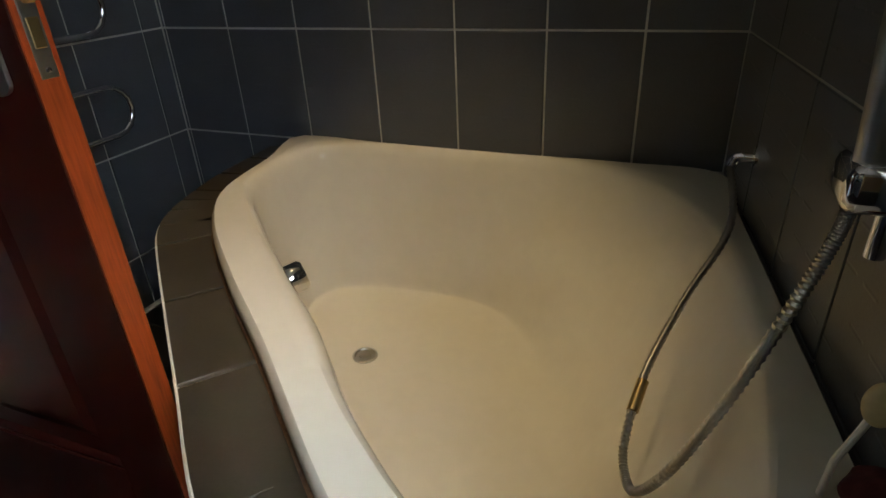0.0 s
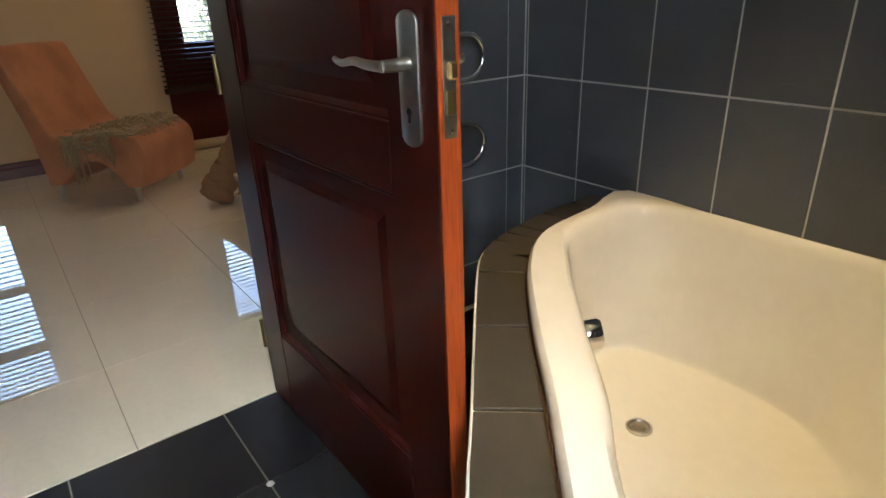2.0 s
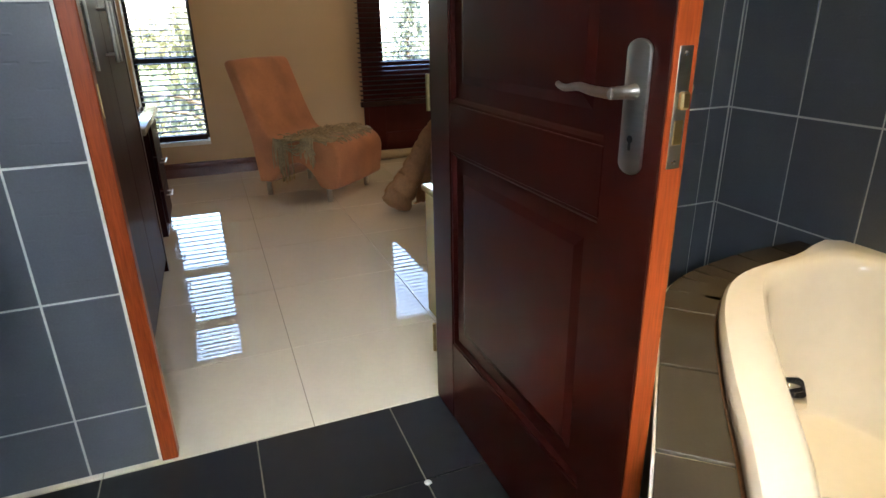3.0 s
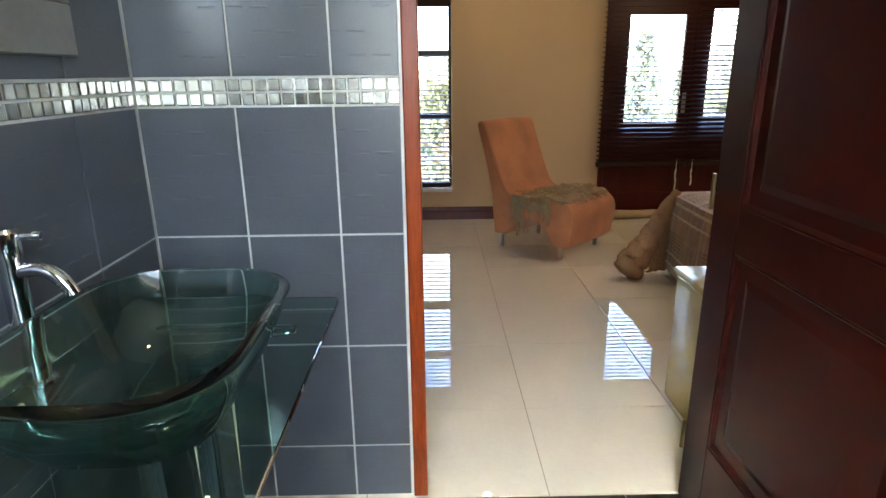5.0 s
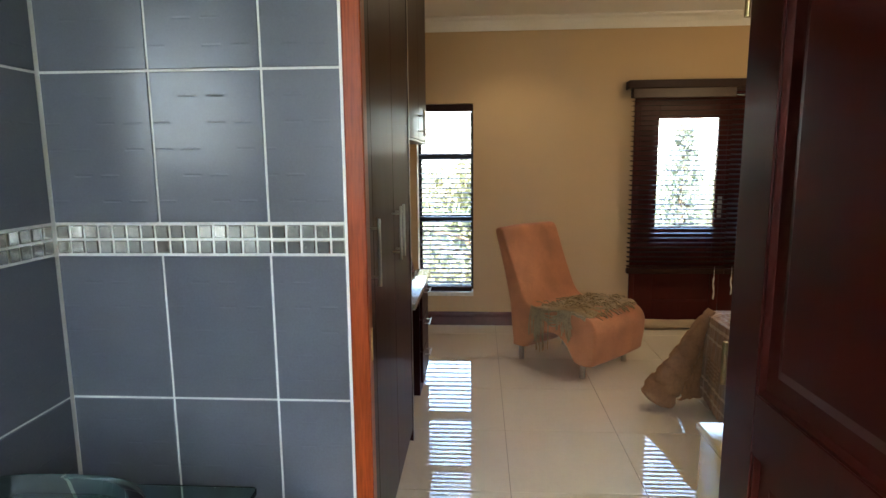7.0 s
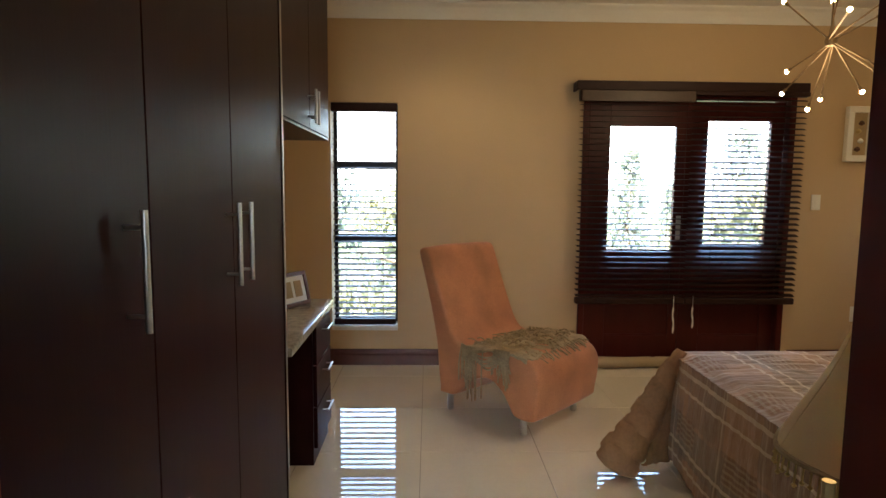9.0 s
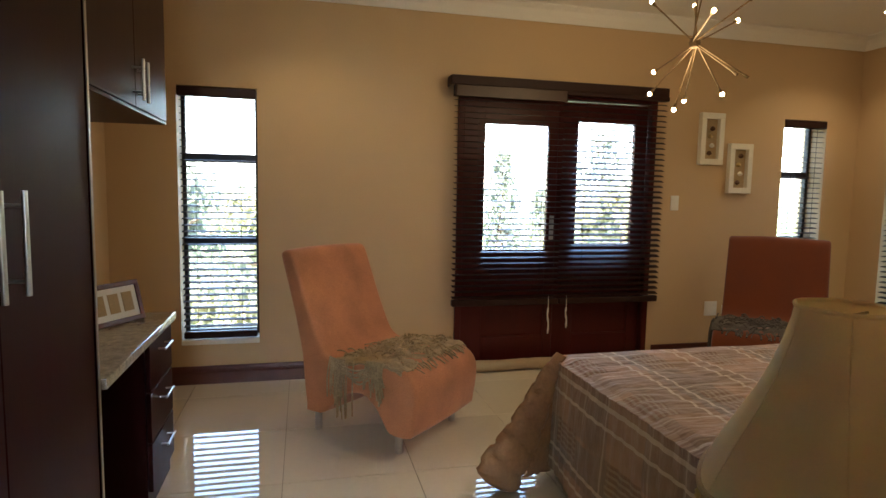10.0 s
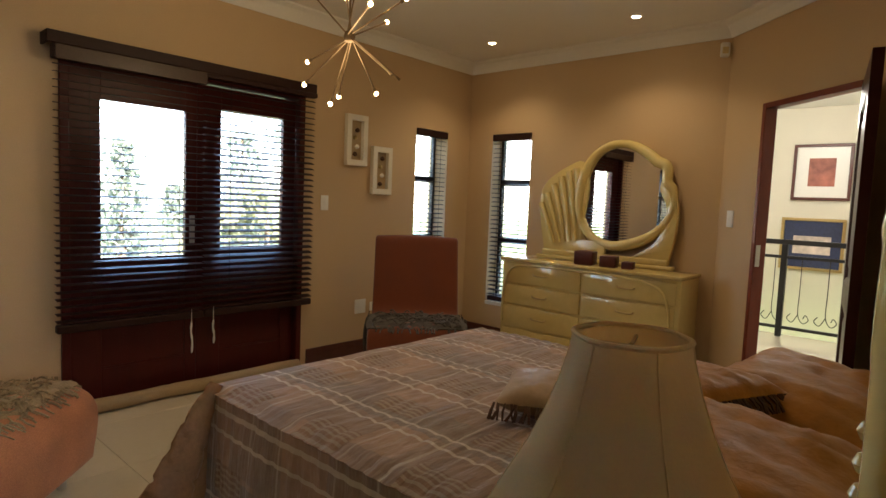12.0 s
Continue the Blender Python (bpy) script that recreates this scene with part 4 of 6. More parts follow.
def throw(m, seed, back=-0.10, front=0.33, wool=M_THROW, label="crumpled khaki brown fringed throw draped over the chair seat"):
    """A crumpled fringed cloth lying over the seat."""
    rnd = random.Random(seed)
    t = thing("fringed_throw", m, label, "throw")
    def seat(x):
        return float(np.interp(x, [-0.25, -0.15, -0.07, 0.05, 0.18, 0.29, 0.365, 0.405], [0.56, 0.437, 0.424, 0.436, 0.451, 0.451, 0.42, 0.36]))
    nx, ny = 34, 44
    rings = []
    for i in range(nx + 1):
        x = back + (front - back) * i / nx
        ring = []
        for j in range(ny + 1):
            v = -0.335 + 0.67 * j / ny
            y = max(-0.315, min(0.315, v))
            over = abs(v) - 0.315
            z = seat(x) + 0.008 + 0.014 * noise.noise((x * 13 + seed, v * 13, 0)) + 0.012 * noise.noise((x * 31, v * 31, seed))
            yy = y
            if over > 0:
                z -= over
                yy = math.copysign(0.322 + 0.01 * noise.noise((x * 20, v * 9, 3)), v)
            ring.append((x + 0.03 * noise.noise((v * 6, seed, 1)), yy, z))
        rings.append(ring)
    cloth = loft(rings, closed=False)
    bmesh.ops.solidify(cloth, geom=cloth.faces[:], thickness=0.006)
    part("cloth", cloth, wool, t, smooth=True)
    fr = bmesh.new()
    for k in range(120):
        side = rnd.random() < 0.75
        x = (rnd.gauss(-0.055, 0.030) if rnd.random() < 0.6 else rnd.gauss(0.19, 0.03)) if side else rnd.choice((front, front - 0.02))
        s = -1 if rnd.random() < 0.75 else 1
        y = s * 0.327 if side else rnd.uniform(-0.27, 0.27)
        z = seat(x) - (0.012 if side else -0.005)
        l = rnd.uniform(0.09, 0.19) if side else rnd.uniform(0.03, 0.07)
        if side and -0.06 < x < 0.05 and s < 0:
            l *= 1.55
        dx = rnd.uniform(-0.02, 0.02)
        pts = [(x, y, z + 0.03), (x + dx * 0.5, y + s * 0.012 * side, z - l * 0.4), (x + dx, y + s * 0.004 + rnd.uniform(-0.006, 0.01) * s, z - l)] if side else [(x, y, z + 0.008), (x + l * 0.5, y + dx, seat(min(x + l * 0.5, 0.37)) + 0.012), (x + l, y + dx, seat(min(x + l, 0.372)) + 0.010)]
        merge(fr, tube(smooth_path(pts, 3), rnd.uniform(0.0028, 0.005), 5))
    for k in range(9):
        # long strands looped between the two hanging bunches
        x0, x1, sag = rnd.uniform(-0.07, -0.02), rnd.uniform(0.14, 0.20), rnd.uniform(0.02, 0.10)
        pts = [(x0 + (x1 - x0) * q, -0.330 - 0.006 * math.sin(math.pi * q), seat(x0 + (x1 - x0) * q) - 0.004 - sag * math.sin(math.pi * q)) for q in (0, 0.25, 0.5, 0.75, 1)]
        merge(fr, tube(smooth_path(pts, 4), rnd.uniform(0.004, 0.006), 6))
    for k in range(110):
        x, y = rnd.uniform(back, front), rnd.uniform(-0.28, 0.28)
        a, l = rnd.uniform(0, 6.28), rnd.uniform(0.03, 0.09)
        pts = []
        for q in (-1, 0, 1):
            px, py = x + q * l * math.cos(a) / 2, max(-0.28, min(0.28, y + q * l * math.sin(a) / 2))
            pts.append((px, py, seat(px) + 0.020 + (0.012 if q == 0 else 0)))
        merge(fr, tube(smooth_path(pts, 3), rnd.uniform(0.003, 0.005), 5))
    tagged(part("fringe", fr, wool, t, "knotted fringe strands", True), kind="stuff")
    return t


CH1 = pose(-2.880, -1.020, 0, 0, 0, 45)
easy_chair(CH1, M_SUEDE, "apricot suede slipper chair on short chrome legs beside the window")
throw(CH1, 3)
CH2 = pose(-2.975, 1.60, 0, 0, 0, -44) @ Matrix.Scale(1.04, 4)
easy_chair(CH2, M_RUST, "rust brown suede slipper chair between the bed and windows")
throw(CH2, 8, -0.13, 0.35, shader("charcoal_wool", (0.10, 0.09, 0.085), 0.95, var=0.4, fine=160, coarse=22, bump=0.8, depth=0.006), "crumpled charcoal grey fringed throw on the chair seat")

# ---- bed ----
BX0, BX1, BY0, BY1, BZ = -2.15, -0.20, -0.33, 1.36, 0.565
bed = thing("bed", pose((BX0 + BX1) / 2, (BY0 + BY1) / 2, 0), "wide bed base and mattress under the quilt", "bed")
hx, hy = (BX1 - BX0) / 2, (BY1 - BY0) / 2
part("base", box(-hx + 0.05, hx, -hy + 0.05, hy - 0.05, 0.06, 0.30, 0.02), M_FRINGE, bed)
part("mattress", box(-hx + 0.03, hx, -hy + 0.03, hy - 0.03, 0.302, BZ - 0.03, 0.04, seg=3), M_WHITE, bed, smooth=True)
for x in (-hx + 0.12, hx - 0.12):
    for y in (-hy + 0.14, hy - 0.14):
        part("leg", lathe([(0.03, 0), (0.035, 0.06)], 12, (x, y, 0)), M_SKIRT, bed)


def quilt_material():
    """Satin plaid: taupe ground, pale double lines, striped patches, set out on the cloth's own measure in metres."""
    m = bpy.data.materials.new("plaid_quilt_satin")
    m.use_nodes = True
    nt = m.node_tree
    b = nt.nodes["Principled BSDF"]
    b.inputs["Roughness"].default_value = 0.62
    b.inputs["Specular IOR Level"].default_value = 0.3
    b.inputs["Sheen Weight"].default_value = 0.15
    co = nt.nodes.new("ShaderNodeTexCoord")
    sep = nt.nodes.new("ShaderNodeSeparateXYZ")
    nt.links.new(co.outputs["UV"], sep.inputs[0])

    def math_node(op, *ins):
        n = nt.nodes.new("ShaderNodeMath")
        n.operation = op
        for i, v in enumerate(ins):
            if isinstance(v, (int, float)):
                n.inputs[i].default_value = v
            else:
                nt.links.new(v, n.inputs[i])
        return n.outputs[0]

    def band(axis, pitch, at, width):
        f = math_node("MODULO", math_node("ADD", sep.outputs[axis], 50.0), pitch)
        return math_node("LESS_THAN", math_node("ABSOLUTE", math_node("SUBTRACT", f, at)), width / 2)

    def mixc(fac, a, c):
        n = nt.nodes.new("ShaderNodeMix")
        n.data_type = "RGBA"
        nt.links.new(fac, n.inputs["Factor"])
        for s, v in (("A", a), ("B", c)):
            k = [i for i in n.inputs if i.name == s and i.type == "RGBA"][0]
            if isinstance(v, tuple):
                k.default_value = (*v, 1)
            else:
                nt.links.new(v, k)
        return [o for o in n.outputs if o.type == "RGBA"][0]
    checker = nt.nodes.new("ShaderNodeTexChecker")
    checker.inputs["Scale"].default_value = 1 / 0.28
    nt.links.new(co.outputs["UV"], checker.inputs["Vector"])
    col = mixc(checker.outputs["Fac"], (0.47, 0.300, 0.200), (0.37, 0.250, 0.180))
    # broad grey bands both ways
    col = mixc(math_node("MULTIPLY", band("X", 0.66, 0.50, 0.16), 0.8), col, (0.29, 0.225, 0.180))
    col = mixc(math_node("MULTIPLY", band("Y", 0.56, 0.14, 0.15), 0.6), col, (0.31, 0.225, 0.175))
    # striped patches
    patch = math_node("MULTIPLY", band("X", 0.33, 0.215, 0.12), band("Y", 0.46, 0.2, 0.20))
    stripes = band("X", 0.024, 0.010, 0.010)
    col = mixc(math_node("MULTIPLY", patch, 0.75), col, (0.30, 0.175, 0.105))
    col = mixc(math_node("MULTIPLY", patch, stripes), col, (0.42, 0.315, 0.225))
    # pale woven lines in pairs along the bed, single ones across
    for axis, pitch, at, wide, much in (("X", 0.33, 0.055, 0.014, 0.85), ("X", 0.33, 0.125, 0.014, 0.85), ("Y", 0.46, 0.06, 0.010, 0.5), ("Y", 0.46, 0.34, 0.008, 0.4)):
        col = mixc(math_node("MULTIPLY", band(axis, pitch, at, wide), much), col, (0.74, 0.62, 0.48))
    noise_n = nt.nodes.new("ShaderNodeTexNoise")
    noise_n.inputs["Scale"].default_value, noise_n.inputs["Detail"].default_value = 14, 5
    nt.links.new(co.outputs["UV"], noise_n.inputs["Vector"])
    sc = nt.nodes.new("ShaderNodeVectorMath")
    sc.operation = "SCALE"
    nt.links.new(col, sc.inputs[0])
    nt.links.new(math_node("MULTIPLY_ADD", noise_n.outputs["Fac"], 0.5, 0.62), sc.inputs["Scale"])
    nt.links.new(sc.outputs[0], b.inputs["Base Color"])
    fine = nt.nodes.new("ShaderNodeTexNoise")
    fine.inputs["Scale"].default_value, fine.inputs["Detail"].default_value = 1.0, 3
    stretch = nt.nodes.new("ShaderNodeMapping")
    stretch.inputs["Scale"].default_value = (9, 34, 1)
    nt.links.new(co.outputs["UV"], stretch.inputs[0])
    nt.links.new(stretch.outputs[0], fine.inputs["Vector"])
    bump = nt.nodes.new("ShaderNodeBump")
    bump.inputs["Strength"].default_value, bump.inputs["Distance"].default_value = 0.75, 0.022
    nt.links.new(fine.outputs["Fac"], bump.inputs["Height"])
    nt.links.new(bump.outputs[0], b.inputs["Normal"])
    return m


M_QUILT = quilt_material()
M_LINING = shader("brown_quilt_lining", (0.31, 0.160, 0.075), 0.6, var=0.2, fine=60, coarse=9, bump=0.5, depth=0.006)


def quilt():
    t = thing("quilt", pose(0, 0, 0), "taupe plaid quilted bedspread hanging over the bed to the floor", "bedspread")
    drop = 0.50
    us = np.linspace(BX0 - drop, BX1 + 0.02, 130)     # along the bed, foot to head
    vs = np.linspace(BY0 - drop, BY1 + drop, 150)     # across
    bm = bmesh.new()
    uvl = bm.loops.layers.uv.new("cloth")
    grid = []
    for u in us:
        row = []
        for v in vs:
            ox = max(0.0, BX0 - u)
            oy = BY0 - v if v < BY0 else (v - BY1 if v > BY1 else 0.0)
            sy = -1 if v < BY0 else 1
            # wavy lines of stitching, with seams along the woven lines
            wave = u + 0.014 * math.sin(v * 7 + 2 * noise.noise((u * 1.5, v * 2, 3))) + 0.022 * noise.noise((u * 3, v * 3, 7))
            seam = min(1.0, abs((v + 0.025 + 50) % 0.33 - 0.165) / 0.03)
            puff = 0.009 * abs(math.sin(math.pi * wave / 0.070)) ** 0.8 * (0.45 + 0.55 * seam) + 0.007 * noise.noise((u * 5, v * 5, 1.0)) + 0.003 * noise.noise((u * 15, v * 15, 4.0))
            x, y, z = max(u, BX0), min(max(v, BY0), BY1), BZ + puff
            if ox and oy:
                # the corner stands out as one fold
                d = max(ox, oy)
                a = math.atan2(oy, ox)
                k = math.sin(2 * a) ** 0.7
                flare = (0.05 + (0.85 if sy > 0 else 0.34) * k) * d
                x -= flare * math.cos(a) * 0.2 - (0.40 if sy > 0 else 0.18) * k * d
                y += sy * flare * (0.35 + 0.65 * math.sin(a))
                z = BZ - d * (1.09 - 0.02 * k)
                ridge = 0.016 * abs(math.sin(d * 27)) * k + 0.02 * noise.noise((u * 6, v * 6, 2))
                y += sy * ridge
                x -= 0.5 * ridge
            elif ox:
                x -= 0.02 + 0.05 * ox + 0.012 * math.sin(v * 9) * ox / drop + puff
                z = BZ - ox
            elif oy:
                y += sy * (0.02 + 0.05 * oy + 0.02 * math.sin(u * 7 + 1) * oy / drop + puff)
                z = BZ - oy
            edge = min(max(ox, oy), 0.06)
            if edge > 0:
                z += 0.02 * (1 - edge / 0.06) - 0.02
            else:
                near = min(u - BX0, v - BY0, BY1 - v)
                if near < 0.06:
                    z -= 0.02 * (1 - near / 0.06) ** 2
            row.append(bm.verts.new((x, y, max(z, 0.025 + puff))))
        grid.append(row)
    for i in range(len(us) - 1):
        for j in range(len(vs) - 1):
            f = bm.faces.new((grid[i][j], grid[i][j + 1], grid[i + 1][j + 1], grid[i + 1][j]))
            if us[i + 1] < BX0 + 0.01 and (vs[j] < BY0 - 0.01 or vs[j + 1] > BY1 + 0.01):
                f.material_index = 1
            elif us[i + 1] < BX0 + 0.01:
                f.material_index = 2
            elif vs[j] < BY0 - 0.005:
                f.material_index = 3
            elif vs[j + 1] > BY1 + 0.005:
                f.material_index = 4
            for l, (a, b) in zip(f.loops, ((i, j), (i, j + 1), (i + 1, j + 1), (i + 1, j))):
                l[uvl].uv = (vs[b], us[a])
    bmesh.ops.recalc_face_normals(bm, faces=bm.faces[:])
    for f in bm.faces:
        if f.material_index == 1 and f.calc_center_median().y > (BY0 + BY1) / 2:
            f.material_index = 5
    for nm, mt, label, k in (("corner_fold", M_LINING, "brown quilted corner falling to the floor", 5), ("top_panel", M_QUILT, "taupe plaid quilted top", 0), ("corner_fold", M_LINING, "brown quilted corner falling to the floor", 1), ("foot_drop", M_QUILT, "", 2), ("side_drop", M_QUILT, "", 3), ("far_side_drop", M_QUILT, "", 4)):
        piece_bm = bm.copy()
        bmesh.ops.delete(piece_bm, geom=[f for f in piece_bm.faces if f.material_index != k], context="FACES")
        for f in piece_bm.faces:
            f.material_index = 0
        part(nm, piece_bm, mt, t, label, True)
    bm.free()
    # the near foot corner stands out as one thick padded roll that leans on the floor
    top, tip = Vector((BX0 + 0.02, BY0 + 0.005, BZ + 0.01)), Vector((-2.035, -0.662, 0.030))
    axis = (tip - top).normalized()
    side = axis.cross(Vector((1, 0, 0))).normalized()
    deep = axis.cross(side)
    rings = []
    for k in range(41):
        f = k / 40
        end = math.sqrt(max(0.0, 1 - max(0.0, (f - 0.93) / 0.075) ** 2))
        w, h = (0.026 + 0.092 * f ** 0.8) * end, (0.024 + 0.040 * f) * end
        c = top.lerp(tip, f) + side * 0.006 * math.sin(f * 9)
        ring = []
        for q in range(28):
            a = 2 * math.pi * q / 28
            seam = 1 - 0.20 * (1 - min(1.0, abs(((f * 6 + 0.09 * q / 4) % 1.0) - 0.5) / 0.16)) + 0.05 * noise.noise((f * 9, math.cos(a) * 2, math.sin(a) * 2))
            p = c + side * (w * seam * math.cos(a)) + deep * (h * seam * math.sin(a))
            ring.append((p.x, p.y, max(p.z, 0.006)))
        rings.append(ring)
    part("corner_roll", loft(rings), M_LINING, t, "thick brown padded quilt corner", True)
    return t


quilt()
def cushion(name, m, w, d, h, mat, label, crease=0.0, fringe=False):
    t = thing(name, m, label, "pillow")
    n = 26
    bm = bmesh.new()
    layers = []
    for s in (1, -1):
        g = []
        for i in range(n + 1):
            row = []
            for j in range(n + 1):
                u, v = 2 * i / n - 1, 2 * j / n - 1
                k = max(0.0, (1 - u ** 4) * (1 - v ** 4)) ** 0.55
                x = u * w / 2 * (1 - 0.06 * (1 - abs(v)) * abs(u))
                y = v * d / 2 * (1 - 0.06 * (1 - abs(u)) * abs(v))
                z = h / 2 + s * h / 2 * k + crease * k * (noise.noise((u * 2.2, v * 5, s)) + 0.5 * noise.noise((u * 6, v * 11, 2))) + (s > 0 and crease > 0.015) * k * 0.012 * abs(math.sin(8 * v + 2.2 * noise.noise((u * 1.6, v * 1.6, 5))))
                row.append(bm.verts.new((x, y, z)))
            g.append(row)
        layers.append(g)
        for i in range(n):
            for j in range(n):
                bm.faces.new((g[i][j], g[i + 1][j], g[i + 1][j + 1], g[i][j + 1]))
    bmesh.ops.remove_doubles(bm, verts=bm.verts[:], dist=0.0008)
    bmesh.ops.recalc_face_normals(bm, faces=bm.faces[:])
    part("cover", bm, mat, t, smooth=True)
    if fringe:
        rnd = random.Random(int(w * 1000))
        fr = bmesh.new()
        for k in range(90):
            v = rnd.uniform(-1, 1) * d / 2
            s = rnd.choice((-1, 1))
            x0 = s * w / 2 * 0.97
            merge(fr, tube([(x0, v, h / 2), (x0 + s * 0.025, v + rnd.uniform(-0.01, 0.01), h / 2 - 0.02), (x0 + s * 0.04, v + rnd.uniform(-0.015, 0.015), h / 2 - 0.045)], 0.004, 4))
        tagged(part("fringe", fr, M_FRINGE, t, "dark tasselled edge"), kind="stuff")
    return t


M_TAN = shader("tan_satin", (0.40, 0.27, 0.16), 0.5, var=0.15, fine=40, bump=0.3)
cushion("pillow", pose(-0.45, 0.20, 0.575, 0, 6, 4), 0.56, 0.84, 0.15, M_PILLOW, "amber gold satin pillow lying on the bed", 0.02)
cushion("pillow", pose(-0.45, 1.04, 0.575, 0, 6, -4), 0.56, 0.80, 0.17, M_PILLOW, "amber gold satin pillow lying by the headboard", 0.02)
cushion("scatter_cushion", pose(-0.72, 0.64, 0.655, 0, -4, -24), 0.40, 0.42, 0.12, M_PILLOW, "amber scatter cushion with dark tasselled edges on the bed", 0.012, True)
cushion("scatter_cushion", pose(-1.12, 0.42, 0.585, 0, 0, -64), 0.38, 0.36, 0.10, M_TAN, "tan satin scatter cushion with dark fringe on the bed", 0.01, True)


# ---- headboard ----
def headboard():
    t = thing("headboard", pose(-0.078, 0.515, 0), "tall cream lacquered headboard with scrolled posts", "headboard")
    W = 0.98
    out = []
    for k in range(41):
        s = -1 + 2 * k / 40
        out.append((s * W, 1.20 + 0.20 * math.cos(s * math.pi / 2) ** 1.2 + 0.06 * math.cos(s * 9.4)))
    out = [(-W, 0.0), *[(a, b) for a, b in out], (W, 0.0)]
    bm = loft([[(x, y, z) for y, z in out] for x in (-0.040, 0.005)])
    bmesh.ops.bevel(bm, geom=[e for e in bm.edges if abs(e.verts[0].co.x - e.verts[1].co.x) < 1e-6], offset=0.010, segments=2, affect="EDGES")
    part("panel", bm, M_CREAM, t, smooth=True)
    for s in (-1, 1):
        p = tube(smooth_path([(-0.036, s * 0.94, 0.0), (-0.036, s * 0.935, 0.5), (-0.036, s * 0.93, 0.95), (-0.036, s * 0.925, 1.2), (-0.032, s * 0.92, 1.36)], 6), [0.034] * 8 + [0.036] * 8 + [0.038] * 5 + [0.042, 0.040, 0.032, 0.02], 16)
        part("post", p, M_CREAM, t, "rounded glossy post", True)
        bm = bmesh.new()
        for k in range(9):
            r = 0.030 - 0.0015 * k
            merge(bm, lathe([(0.002, -r), (0.7 * r, -0.7 * r), (r, 0), (0.7 * r, 0.7 * r), (0.002, r)], 14, (-0.072, s * (0.865 - 0.004 * k), 0.60 + 0.048 * k)))
        part("bead_scroll", bm, M_CREAM, t, "carved bead moulding", True)
        for k in range(4):
            y = s * (0.80 - 0.13 * k)
            f = tube(smooth_path([(-0.044, y, 0.55), (-0.048, y - s * 0.01, 0.85), (-0.050, y + s * 0.02, 1.10 + 0.04 * k), (-0.046, y + s * 0.07, 1.18 + 0.05 * k)], 5), [0.022] * 14 + [0.014, 0.006], 10)
            part("fan_rib", f, M_CREAM, t, "carved fan rib", True)
    return t


headboard()


def bedside(m, w, d, h, label):
    t = thing("bedside_cabinet", m, label, "bedside cabinet", "cream bedside cabinets")
    part("body", box(-w / 2, w / 2, -d / 2, d / 2, 0.0, h - 0.03, 0.012, seg=3), M_CREAM, t, smooth=True)
    part("top", box(-w / 2 - 0.012, w / 2 + 0.012, -d / 2 - 0.012, d / 2 + 0.012, h - 0.028, h, 0.010, seg=3), M_CREAM, t, smooth=True)
    for z0 in (0.06, 0.50 * h + 0.005):
        dr = part("drawer", box(-w / 2 - 0.010, -w / 2 - 0.001, -d / 2 + 0.02, d / 2 - 0.02, z0, z0 + 0.43 * h - 0.03, 0.006, seg=2), M_CREAM, t, smooth=True)
        part("pull", tube(smooth_path([(-w / 2 - 0.01, -0.05, z0 + 0.09), (-w / 2 - 0.028, -0.03, z0 + 0.088), (-w / 2 - 0.028, 0.03, z0 + 0.088), (-w / 2 - 0.01, 0.05, z0 + 0.09)], 4), 0.005, 8), M_CREAM, dr)
    return t


bedside(pose(-0.352, -0.738, 0), 0.50, 0.42, 0.575, "glossy cream lacquered bedside cabinet beside the bed")
bedside(pose(-0.70, 1.70, 0), 0.40, 0.42, 0.50, "glossy cream lacquered bedside cabinet by the hall door")


